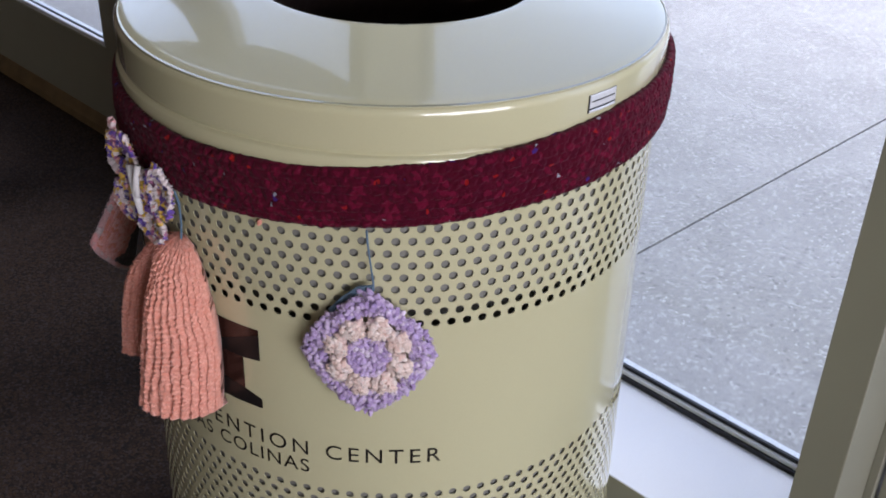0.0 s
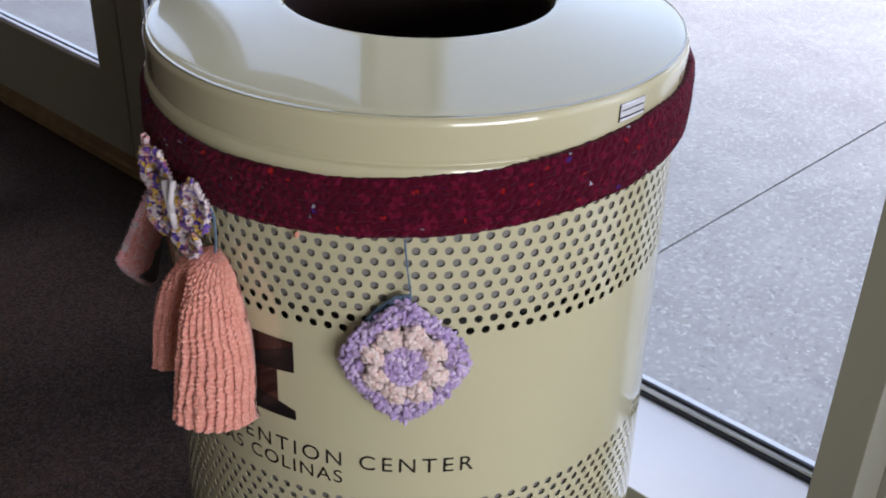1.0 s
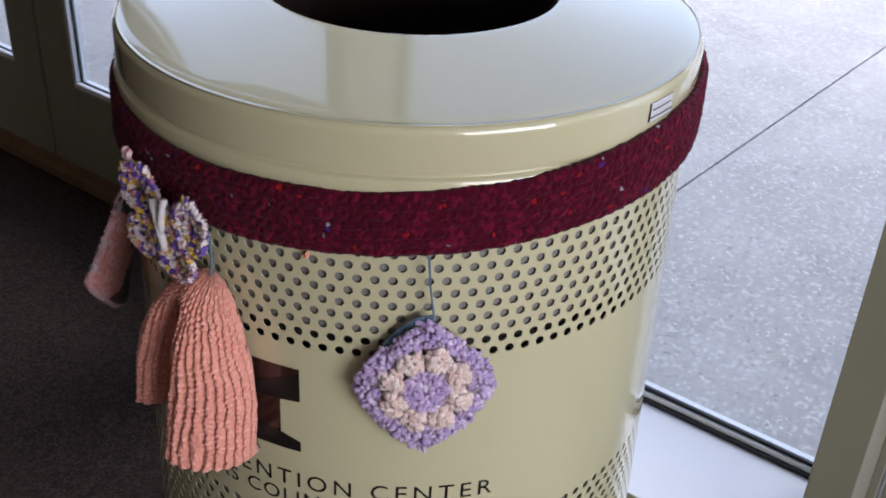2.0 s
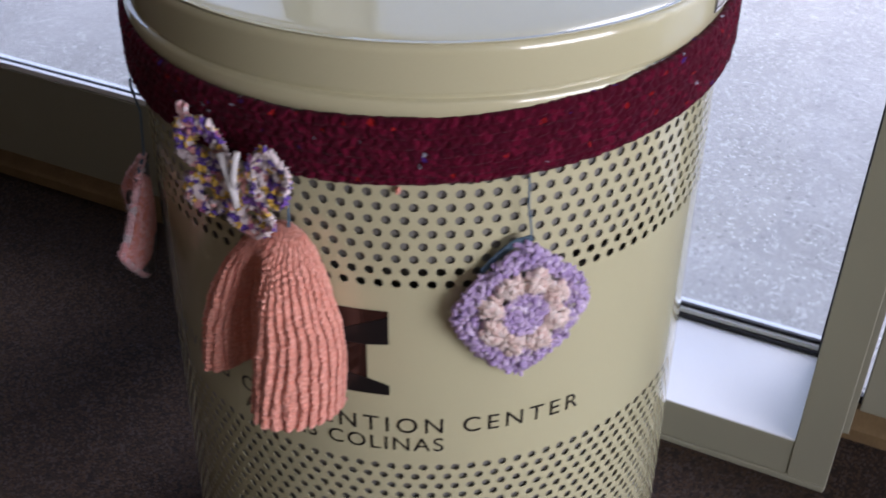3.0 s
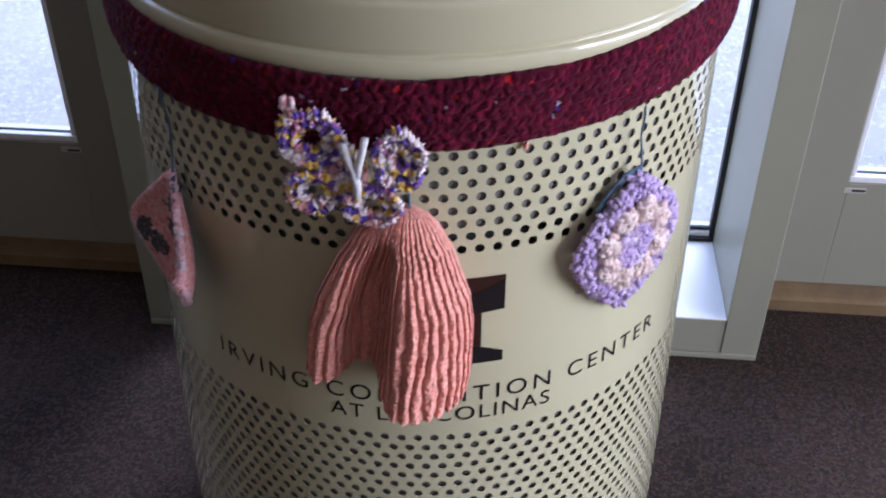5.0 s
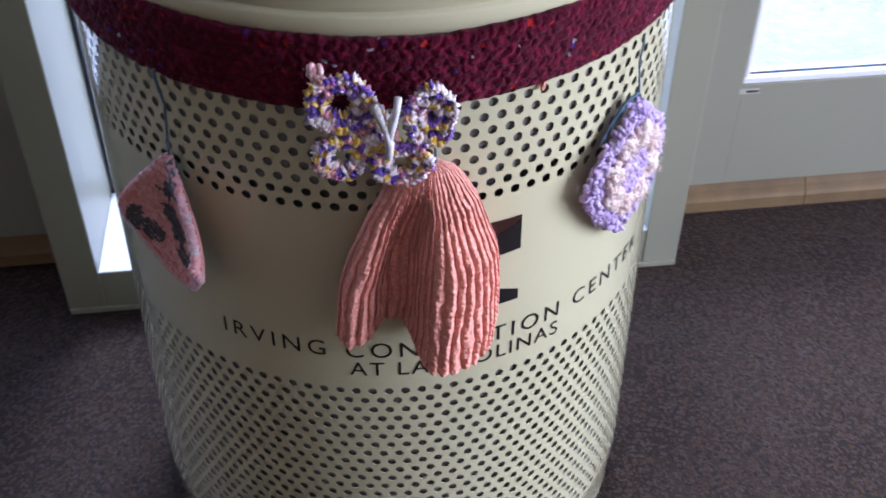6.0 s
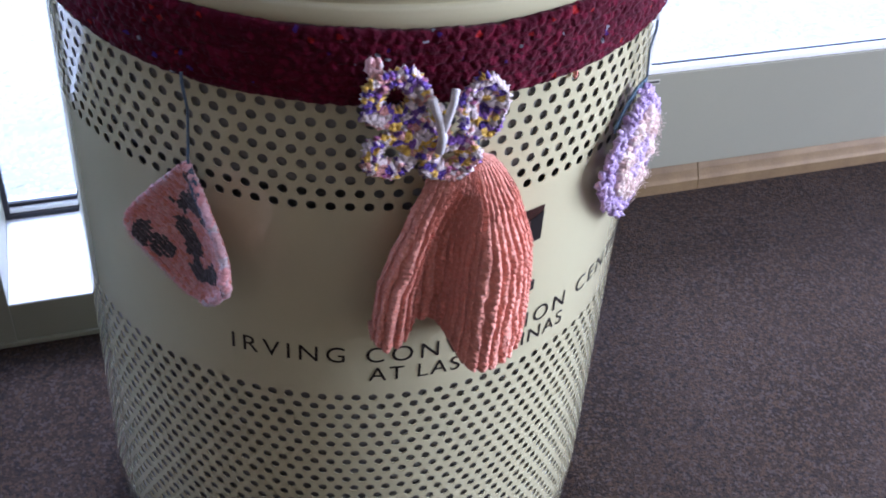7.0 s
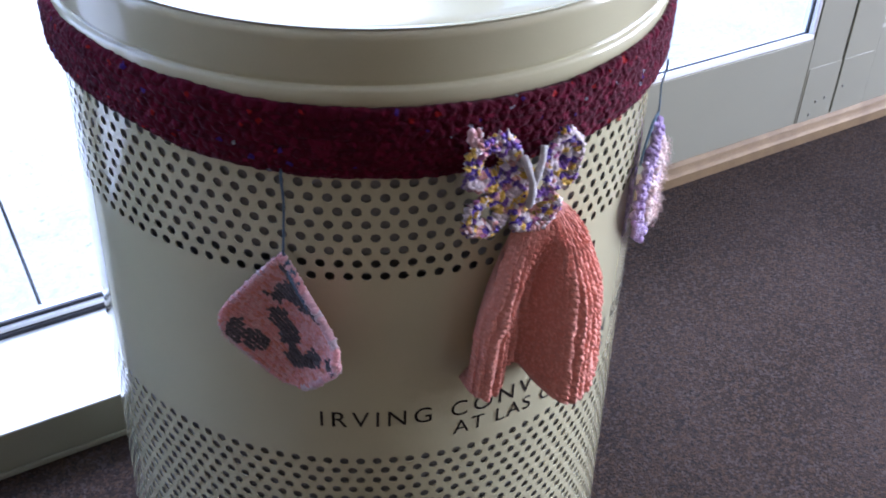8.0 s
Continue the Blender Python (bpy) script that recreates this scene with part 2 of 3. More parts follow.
_b = bmesh.new()
bmesh.ops.create_icosphere(_b, subdivisions=2, radius=1)
BALL = np.array([v.co[:] for v in _b.verts])
BALL_FACES = np.array([[v.index for v in f.verts] for f in _b.faces])
_b.free()


def stitches(rows, seed=1, rough=0.14):
    """Soft yarn lumps: rows of (centre, long axis, radius along it, radius across)."""
    rng = np.random.default_rng(seed)
    vs, fs = [], []
    for k, (c, axis, a, b) in enumerate(rows):
        axis = np.array(axis, float) / np.linalg.norm(axis)
        side = np.cross(axis, (0.3, 0.5, 0.81))
        side /= np.linalg.norm(side)
        over = np.cross(axis, side)
        p = BALL * (1 + rough * rng.standard_normal((len(BALL), 1)))
        vs.append(np.array(c) + p[:, :1] * a * axis + p[:, 1:2] * b * side + p[:, 2:] * b * over)
        fs.append(BALL_FACES + k * len(BALL))
    return np.concatenate(vs).tolist(), np.concatenate(fs).tolist()


def fuzz(points, outs, length, width, seed):
    """Many fine loose fibres, standing out from points."""
    rng = np.random.default_rng(seed)
    vs, fs = [], []
    for p, o in zip(np.array([tuple(q) for q in points]), outs):
        d = np.array(o, float) / np.linalg.norm(o) + 0.8 * rng.standard_normal(3)
        d /= np.linalg.norm(d)
        s = np.cross(d, rng.standard_normal(3))
        s *= width / np.linalg.norm(s)
        ln = length * rng.uniform(0.4, 1.0)
        mid = p + d * ln * 0.5 + rng.standard_normal(3) * ln * 0.15
        n = len(vs)
        vs += [p - s, p + s, mid + s * 0.8, mid - s * 0.8, p + d * ln]
        fs += [(n, n + 1, n + 2, n + 3), (n + 3, n + 2, n + 4)]
    return [tuple(v) for v in vs], fs


# ---- the place ----
SILL_Y, GLASS_Y, DOOR_Y = 0.3874, 0.6596, 0.5412
LEFT, RIGHT, POST, SILL_Z = -0.549, 0.566, 0.073, 0.0998
TOP = 3.3
solid("floor", box(-5, 5.5, -6, 0.65, -0.12, 0.0), CARPET, "dark brown speckled loop-pile carpet on the floor", "carpet")
g = bmesh.new()
bmesh.ops.create_grid(g, x_segments=8, y_segments=8, size=1)
bmesh.ops.transform(g, verts=g.verts, matrix=Matrix.Translation((0, 300.7, -0.045)) @ Matrix.Diagonal((600, 300, 1, 1)))
solid("ground", g, JOINT, "dark ground under the pavement slabs", "ground")


def slab(x0, x1, far0, far1):
    """A paving slab with slanting long edges, from the doors outwards."""
    low, high = -0.04, -0.012
    plan = [(x0, 0.70), (x1, 0.70), (far1, 16.0), (far0, 16.0)]
    vs = [(x, y, z) for z in (low, high) for x, y in plan]
    return vs, [(3, 2, 1, 0), (4, 5, 6, 7)] + [(k, (k + 1) % 4, 4 + (k + 1) % 4, 4 + k) for k in range(4)]


solid("pavement", slab(-12, -0.367, -12, 0.323), CONCRETE, "pale grey exposed-aggregate concrete slab outside the glass", "pavement")
solid("pavement_beside", slab(-0.359, 12, 0.331, 12), CONCRETE, "pale grey concrete slab beyond a narrow joint", "pavement")
solid("door_step", box(-2.95, 2.95, 0.66, 0.705, -0.16, -0.004), CONCRETE, "concrete edge under the glass front", "step")
solid("ceiling", box(-5, 5.5, -6, 0.75, TOP, TOP + 0.15), CEILING, "plain pale painted ceiling over the lobby", "ceiling")
solid("wall_south", box(-5.2, 5.7, -6.2, -6, -0.1, TOP + 0.15), PLASTER, "plain painted wall at the back of the lobby", "wall")
solid("wall_west", box(-5.2, -5, -6, 0.75, -0.1, TOP + 0.15), PLASTER, "plain painted side wall of the lobby", "wall")
w = box(5.5, 5.7, -6, 0.75, -0.1, 0.5)
add_box(w, 5.5, 5.7, -6, 0.75, 2.9, TOP + 0.15)
add_box(w, 5.5, 5.7, -6, -3.65, 0.5, 2.9)
add_box(w, 5.5, 5.7, -0.05, 0.75, 0.5, 2.9)
solid("wall_east", w, PLASTER, "painted side wall of the lobby with a wide window opening", "wall")
east = thing("window_2", (5.5, -1.85, 0.5), "wide lobby window divided by slim upright bars", "window", kind="structure")
for y in (-2.75, -1.85, -0.95):
    part("window_bar", box(5.48, 5.54, y - 0.04, y + 0.04, 0.5, 2.9, bevel=0.003), ALUMINIUM, east)
part("window_ledge", box(5.47, 5.55, -3.65, -0.05, 0.46, 0.5, bevel=0.003), ALUMINIUM, east)
solid("wall_north_west", box(-5, -2.95, 0.45, 0.65, 0, TOP), PLASTER, "plain painted wall beside the glass doors", "wall")
solid("wall_north_east", box(2.95, 5.5, 0.45, 0.65, 0, TOP), PLASTER, "plain painted wall beside the glass doors", "wall")

# the fixed window behind the bin
win = thing("window_1", (0, SILL_Y, 0), "tall fixed window with a deep aluminium sill, its top coloured as daylit", "window", kind="structure")
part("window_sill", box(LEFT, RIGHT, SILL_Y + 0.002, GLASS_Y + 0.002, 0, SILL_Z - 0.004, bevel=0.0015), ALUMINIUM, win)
# thin added sheet that carries the painted-in daylight of the sill's top
part("sill_daylit_top", box(LEFT + 0.0005, RIGHT - 0.0005, SILL_Y + 0.001, GLASS_Y + 0.002, SILL_Z - 0.004, SILL_Z, bevel=0.001), SILL_DAYLIT, win, "sill top, coloured paler for the daylight on it")
for x0, x1 in ((LEFT - POST, LEFT), (RIGHT, RIGHT + POST)):
    part("window_post", box(x0, x1, SILL_Y, GLASS_Y + 0.06, 0, TOP, bevel=0.0018), ALUMINIUM, win)
part("base_strip", box(LEFT - POST + 0.002, RIGHT + POST - 0.002, SILL_Y - 0.006, SILL_Y, 0, 0.012, bevel=0.002), ALUMINIUM, win)
part("gasket", box(LEFT, RIGHT, GLASS_Y - 0.012, GLASS_Y, SILL_Z, SILL_Z + 0.010), BLACK, win, "thin black rubber gasket")
part("glazing_bead", box(LEFT, RIGHT, GLASS_Y - 0.004, GLASS_Y + 0.006, SILL_Z + 0.008, SILL_Z + 0.020), BEAD, win)
part("gasket", box(LEFT, RIGHT, GLASS_Y + 0.003, GLASS_Y + 0.010, SILL_Z + 0.020, SILL_Z + 0.029), BLACK, win)
for x0, x1 in ((LEFT, LEFT + 0.010), (RIGHT - 0.010, RIGHT)):
    part("gasket", box(x0, x1, GLASS_Y - 0.010, GLASS_Y + 0.008, SILL_Z + 0.010, TOP), BLACK, win)
part("outer_sill", box(LEFT, RIGHT, GLASS_Y + 0.016, GLASS_Y + 0.034, SILL_Z - 0.02, SILL_Z + 0.022, bevel=0.002), BEAD, win)
pane = part("pane", box(LEFT, RIGHT, GLASS_Y + 0.008, GLASS_Y + 0.014, SILL_Z + 0.02, TOP), GLASS, win)
pane.visible_shadow = False


def door(number, x0, x1, hinge_right, sticker_left):
    """One leaf of a glazed aluminium double door between x0 and x1."""
    stile0, stile1, low, high, rail = 0.135, 0.125, 0.086, 2.45, 0.3402
    if hinge_right:
        stile0, stile1 = stile1, stile0
    ob = thing(f"door_{number}", ((x0 + x1) / 2, DOOR_Y, low), "closed glazed door leaf with a deep painted aluminium bottom rail", "door", kind="structure")
    y0, y1 = DOOR_Y, DOOR_Y + 0.045
    g0, g1 = x0 + stile0, x1 - stile1
    part("stile", box(x0 + 0.005, g0, y0, y1, low, high, bevel=0.002), ALUMINIUM, ob)
    part("stile", box(g1, x1 - 0.005, y0, y1, low, high, bevel=0.002), ALUMINIUM, ob)
    part("bottom_rail", box(g0, g1, y0 + 0.001, y1, low, rail - 0.003, bevel=0.0015), ALUMINIUM, ob)
    part("top_rail", box(g0, g1, y0 + 0.001, y1, high - 0.12, high, bevel=0.0015), ALUMINIUM, ob)
    for a, b, c, d in ((g0, g1, rail - 0.003, rail + 0.012), (g0, g0 + 0.012, rail + 0.012, high - 0.12), (g1 - 0.012, g1, rail + 0.012, high - 0.12)):
        part("glazing_bead", box(a, b, y0 + 0.004, y0 + 0.019, c, d, bevel=0.003), BEAD, ob)
    for a, b, c, d in ((g0 + 0.012, g1 - 0.012, rail + 0.012, rail + 0.0145), (g0 + 0.012, g0 + 0.016, rail + 0.016, high - 0.12), (g1 - 0.016, g1 - 0.012, rail + 0.016, high - 0.12)):
        part("gasket", box(a, b, y0 + 0.018, y0 + 0.022, c, d), BLACK, ob)
    for a, b, c, d in ((g0, g1, rail, rail + 0.011), (g0, g0 + 0.011, rail + 0.011, high - 0.12), (g1 - 0.011, g1, rail + 0.011, high - 0.12)):
        part("outer_bead", box(a, b, y0 + 0.030, y1 - 0.002, c, d), BEAD, ob)
    p = part("pane", box(g0 + 0.004, g1 - 0.004, y0 + 0.022, y0 + 0.028, rail, high - 0.12), GLASS, ob)
    p.visible_shadow = False
    if sticker_left is not None:
        a = g0 - 0.005 if sticker_left else g1 - 0.038
        s = part("sticker", box(a, a + 0.042, y0 - 0.0012, y0 + 0.0005, rail - 0.0235, rail - 0.0125), PAPER, ob, "small pale maker's sticker")
        part("printed_bar", box(a + 0.014, a + 0.04, y0 - 0.0018, y0 - 0.0012, rail - 0.0205, rail - 0.0155), PRINT, s)
    if number in (3, 4):
        a, b = (x1 - 0.128, x1 - 0.004) if number == 3 else (x0 + 0.004, x0 + 0.12)
        part("pivot_plate", box(a, b, y0 - 0.002, y0 + 0.001, low + 0.001, low + 0.165, bevel=0.0007), ALUMINIUM, ob)
        for sx, sz in ((0.45, 0.055), (0.33, 0.018), (0.72, 0.06)) if number == 3 else ((0.2, 0.08),):
            bm = bmesh.new()
            bmesh.ops.create_cone(bm, segments=12, radius1=0.0045, radius2=0.003, depth=0.003, cap_ends=True, matrix=Matrix.Translation((a + (b - a) * sx, y0 - 0.0032, low + sz)) @ Matrix.Rotation(radians(90), 4, "X"))
            part("screw", bm, STEEL, ob)
    return ob


door(1, -2.81, -1.729, True, None)
door(2, -1.729, -0.645, False, False)
door(3, 0.656, 1.747, True, True)
door(4, 1.747, 2.83, False, True)
for i, (x0, x1) in enumerate(((-2.95, LEFT - POST), (RIGHT + POST, 2.95))):
    fr = thing(f"door_frame_{i + 1}", ((x0 + x1) / 2, 0.5, 0), "painted aluminium frame round the double doors", "door frame", kind="structure")
    ins0, ins1 = (-2.81, -0.645) if i == 0 else (0.656, 2.83)
    edge = (-0.643, x1) if i == 0 else (x0, 0.654)
    far = (x0, -2.812) if i == 0 else (2.832, x1)
    for a, b in (edge, far):
        part("jamb", box(a, b, DOOR_Y - 0.012, DOOR_Y + 0.09, 0.03, TOP, bevel=0.0015), ALUMINIUM, fr)
    part("head", box(ins0, ins1, DOOR_Y - 0.012, DOOR_Y + 0.09, 2.455, 2.56, bevel=0.0015), ALUMINIUM, fr)
    p = part("transom_pane", box(ins0, ins1, DOOR_Y + 0.02, DOOR_Y + 0.026, 2.56, TOP), GLASS, fr)
    p.visible_shadow = False
    middle = -1.729 if i == 0 else 1.747
    part("meeting_gasket", box(middle - 0.0045, middle + 0.0045, DOOR_Y + 0.006, DOOR_Y + 0.044, 0.086, 2.45), BLACK, fr, "black rubber strip between the meeting stiles")
    part("door_stop", box(x0, x1, DOOR_Y + 0.046, DOOR_Y + 0.06, 0.03, 0.084), BLACK, fr)
    # the saddle: a bevelled front, a flat top with fine ribs, in butted lengths
    sill = thing("threshold", ((x0 + x1) / 2, 0.53, 0), "ribbed bronze-coloured metal threshold strip under the doors", "threshold", kind="structure")
    cuts = [x0, -1.02, x1] if i == 0 else [x0, 0.99, x1]
    for a, b in zip(cuts, cuts[1:]):
        prof = [(0.550, 0.0), (0.552, 0.026), (0.556, 0.035), (0.557, 0.033), (0.560, 0.042), (0.561, 0.040), (0.564, 0.050), (0.565, 0.048), (0.572, 0.064), (0.62, 0.068), (0.62, 0.0)]
        vs = [(x, y, z) for x in (a + 0.001, b - 0.001) for y, z in prof]
        n = len(prof)
        fs = [(k, (k + 1) % n, n + (k + 1) % n, n + k) for k in range(n)] + [tuple(reversed(range(n))), tuple(range(n, 2 * n))]
        part("saddle_length", (vs, fs), BRONZE, sill)


# ---- the bin ----
# heights on the bin are counted from its base plate, LIFT above the carpet
def wall_radius(z):
    return 0.381 - 0.0147 * (z - 0.4865)


STEP, ROW, HOLE = 2 * math.pi / 118, 0.0168, 0.0056
UPPER_LOW, LOWER_TOP = 0.7744, 0.4893
FIRST_UPPER, FIRST_LOWER = radians(-71.9), radians(-85.53)


def perforated(rows_z, first):
    """Outer skin of rows of round holes, and the short walls of the holes."""
    vs, fs, wall_v, wall_f = [], [], [], []
    edge = [(-0.5, -0.5), (-0.25, -0.5), (0, -0.5), (0.25, -0.5), (0.5, -0.5), (0.5, -0.25), (0.5, 0), (0.5, 0.25), (0.5, 0.5), (0.25, 0.5), (0, 0.5), (-0.25, 0.5), (-0.5, 0.5), (-0.5, 0.25), (-0.5, 0), (-0.5, -0.25)]
    for r, z in enumerate(rows_z):
        rad = wall_radius(z)
        for i in range(118):
            a = first + (i + 0.5 * (r % 2)) * STEP
            n, m = len(vs), len(wall_v)
            inner, outer = [], []
            for u, v in edge:
                zz, aa = z + v * ROW, a + u * STEP
                outer.append((wall_radius(zz) * math.cos(aa), wall_radius(zz) * math.sin(aa), zz + LIFT))
                ang = math.atan2(v, u)
                zz, aa = z + HOLE * math.sin(ang), a + HOLE * math.cos(ang) / rad
                inner.append((wall_radius(zz), aa, zz))
            vs += outer + [(q * math.cos(aa), q * math.sin(aa), zz + LIFT) for q, aa, zz in inner]
            wall_v += [((q - d) * math.cos(aa), (q - d) * math.sin(aa), zz + LIFT) for d in (0.0, 0.0011) for q, aa, zz in inner]
            for k in range(16):
                j = (k + 1) % 16
                fs.append((n + k, n + j, n + 16 + j, n + 16 + k))
                wall_f.append((m + k, m + j, m + 16 + j, m + 16 + k))
    return vs, fs, wall_v, wall_f


bin_ob = thing("waste_bin", (0, 0, 0), "cream powder-coated perforated steel litter bin with a round open lid", "litter bin")
upper = [UPPER_LOW + ROW * k for k in range(10)]
lower = [LOWER_TOP - ROW * k for k in range(24)]
skin_v, skin_f, wall_v, wall_f = [], [], [], []
for rows_z, first in ((upper, FIRST_UPPER), (lower, FIRST_LOWER)):
    a, b, c, d = perforated(rows_z, first)
    n, m = len(skin_v), len(wall_v)
    skin_v += a
    skin_f += [tuple(i + n for i in q) for q in b]
    wall_v += c
    wall_f += [tuple(i + m for i in q) for q in d]
for zs in ([upper[-1] + ROW / 2, 0.955, 0.981], [LOWER_TOP + ROW / 2, 0.56, 0.63, 0.70, UPPER_LOW - ROW / 2],
           [-0.012, 0.02, 0.062, 0.066, lower[-1] - ROW / 2]):
    n = len(skin_v)
    prof = [(wall_radius(z) - (0.0 if z > 0.063 else 0.0025 + 0.045 * (0.062 - z)), z) for z in zs]
    vs, fs = round_shape(prof, 460)
    skin_v += vs
    skin_f += [tuple(i + n for i in q) for q in fs]
body = part("body", (skin_v, skin_f), CREAM, bin_ob, "cream perforated steel wall with two bands of round holes", smooth=True)
part("hole_edges", (wall_v, wall_f), CREAM, body, smooth=True)
part("liner", round_shape([(0.3705, 0.97), (0.3725, 0.802), (0.33, 0.80), (0.33, 0.515), (0.3765, 0.51), (0.381, 0.07), (0.0, 0.07)], 96), LINER, bin_ob, "grey plastic liner seen through the holes", smooth=False)
part("foot_ring", round_shape([(0.340, -0.0355), (0.350, -0.028), (0.350, 0.06), (0.325, 0.06), (0.325, -0.0355)], 96, close=True), BLACK, bin_ob, smooth=True)


def curve_profile(points, steps=6):
    """A smooth profile through corner points, each given with its rounding."""
    out = []
    for i, (x, z, rnd) in enumerate(points):
        p = Vector((x, z))
        if rnd == 0 or i in (0, len(points) - 1):
            out.append((x, z))
            continue
        a = p + (Vector(points[i - 1][:2]) - p).normalized() * rnd
        b = p + (Vector(points[i + 1][:2]) - p).normalized() * rnd
        for k in range(steps + 1):
            t = k / steps
            q = a * (1 - t) ** 2 + p * 2 * t * (1 - t) + b * t * t
            out.append((q.x, q.y))
    return out


LID = curve_profile([(0.365, 0.979, 0), (0.378, 0.980, 0.003), (0.3835, 0.990, 0.007), (0.381, 1.003, 0.003), (0.3752, 1.0055, 0.0012), (0.3776, 1.011, 0.002), (0.3785, 1.061, 0.009),
                     (0.366, 1.0665, 0.010), (0.200, 1.093, 0.004), (0.190, 1.093, 0.006), (0.188, 1.06, 0.004), (0.198, 1.055, 0)])
lid = part("lid", round_shape(LID, 200), CREAM, bin_ob, "glossy cream steel lid with a round opening", smooth=True)
part("bag", round_shape([(0.186, 1.075), (0.183, 1.0), (0.24, 0.9), (0.28, 0.5), (0.0, 0.4)], 72), BAG, bin_ob, "dark bag inside the opening", smooth=True)


def curved_plate(t0, t1, z0, z1, r, thick, steps=8, slant=0.0):
    """A small plate bent round the lid, between two turns and two heights."""
    vs, fs = [], []
    for i in range(steps + 1):
        a = t0 + (t1 - t0) * i / steps
        for q, z in ((r, z0), (r + thick, z0 + 0.001), (r + thick, z1 - 0.001), (r, z1)):
            vs.append(on_bin(a + slant * (z - z0), z, q))
    for i in range(steps):
        for k in range(3):
            fs.append((4 * i + k, 4 * i + k + 1, 4 * i + k + 5, 4 * i + k + 4))
    fs += [(3, 2, 1, 0), tuple(4 * steps + k for k in range(4))]
    return vs, fs


badge = part("badge", curved_plate(-6.5, 0.9, 1.0262, 1.0500, 0.3778, 0.0016), PRINT, lid, "small bright metal badge with a dark border")
part("badge_face", curved_plate(-6.3, 0.7, 1.0325, 1.0494, 0.3794, 0.0006), CHROME, badge)
part("badge_line", curved_plate(-5.9, 0.3, 1.040, 1.042, 0.3800, 0.0004), PRINT, badge)
part("badge_foot", curved_plate(-6.3, 0.7, 1.0268, 1.0302, 0.3794, 0.0006), CHROME, badge)


# printed mark and lettering, bent round the wall
def bent(points, lift=0.0007):
    return [on_bin(a, z, wall_radius(z) + lift) for a, z in points]


MID = -80.3
slices, mark_v, mark_f = 14, [], []
# stem, head and foot as strips of narrow quads, so that they follow the wall


def strip(a0, a1, low0, low1, high0, high1):
    n = len(mark_v)
    for i in range(slices + 1):
        f = i / slices
        for z in (low0 + (low1 - low0) * f, high0 + (high1 - high0) * f):
            mark_v.append(on_bin(a0 + (a1 - a0) * f, z, wall_radius(z) + 0.0007))
    for i in range(slices):
        mark_f.append((n + 2 * i, n + 2 * i + 2, n + 2 * i + 3, n + 2 * i + 1))


strip(MID - 6, MID + 6, 0.609, 0.609, 0.7352, 0.7352)
strip(MID + 6, MID + 10, 0.6845, 0.687, 0.7352, 0.7352)
strip(MID - 10, MID - 6, 0.687, 0.6845, 0.7352, 0.7352)
strip(MID + 6, MID + 10, 0.609, 0.609, 0.6335, 0.624)
strip(MID - 10, MID - 6, 0.609, 0.609, 0.624, 0.6335)
printed_mark = part("printed_mark", (mark_v, mark_f), LOGO, body, "dark brown block mark printed on the wall")
for lows, highs in (((0.687, 0.6845, 0.6845), (0.7275, 0.7165, 0.7)), ((0.609, 0.609, 0.609), (0.624, 0.6335, 0.641))):
    mark_v, mark_f = [], []
    for side in (-1, 1):
        for a, b in ((0, 1), (1, 2)):
            ends = (MID + side * (10, 6, 0)[a], MID + side * (10, 6, 0)[b])
            strip(*ends, lows[a], lows[b], highs[a], highs[b])
    mark_v = [v + Vector((v.x, v.y, 0)).normalized() * 0.0005 for v in mark_v]
    part("black_facet", (mark_v, mark_f), PRINT, printed_mark, "black facet of the mark")


def lettering(words, a0, a1, low, high):
    """A line of capitals, spread from one turn to another, each letter a part."""
    cu = bpy.data.curves.new("line", "FONT")
    cu.body = words
    ob = new("line", cu)

    def made(gap):
        cu.space_character = gap
        bpy.context.view_layer.update()
        me = bpy.data.meshes.new_from_object(ob.evaluated_get(bpy.context.evaluated_depsgraph_get()))
        co = np.array([v.co[:] for v in me.vertices])
        return me, co

    _, c = made(1.0)
    cap = c[:, 1].max() - c[:, 1].min()
    wide1 = np.ptp(c[:, 0])
    wide2 = np.ptp(made(2.0)[1][:, 0])
    size = (high - low) / (0.97 * cap)
    want = radians(a1 - a0) * wall_radius(low) / size
    me, c = made(1 + (want - wide1) / (wide2 - wide1))
    c[:, 0] = (c[:, 0] - c[:, 0].min()) / np.ptp(c[:, 0])
    c[:, 1] = low + c[:, 1] * size
    root = list(range(len(c)))

    def find(i):
        while root[i] != i:
            root[i] = root[root[i]]
            i = root[i]
        return i

    for e in me.edges:
        a, b = find(e.vertices[0]), find(e.vertices[1])
        root[a] = b
    groups = {}
    for p in me.polygons:
        groups.setdefault(find(p.vertices[0]), []).append(tuple(p.vertices))
    for faces in groups.values():
        ids = sorted({i for f in faces for i in f})
        at = {i: k for k, i in enumerate(ids)}
        vs = [on_bin(a0 + (a1 - a0) * c[i, 0], c[i, 1], wall_radius(c[i, 1]) + 0.0007) for i in ids]
        part("letter", (vs, [tuple(at[i] for i in f) for f in faces]), PRINT, body)
    bpy.data.objects.remove(ob)


lettering("IRVING CONVENTION CENTER", -126.3, -33.45, 0.5490, 0.5725)
lettering("AT LAS COLINAS", -101.7, -60.4, 0.5186, 0.5402)


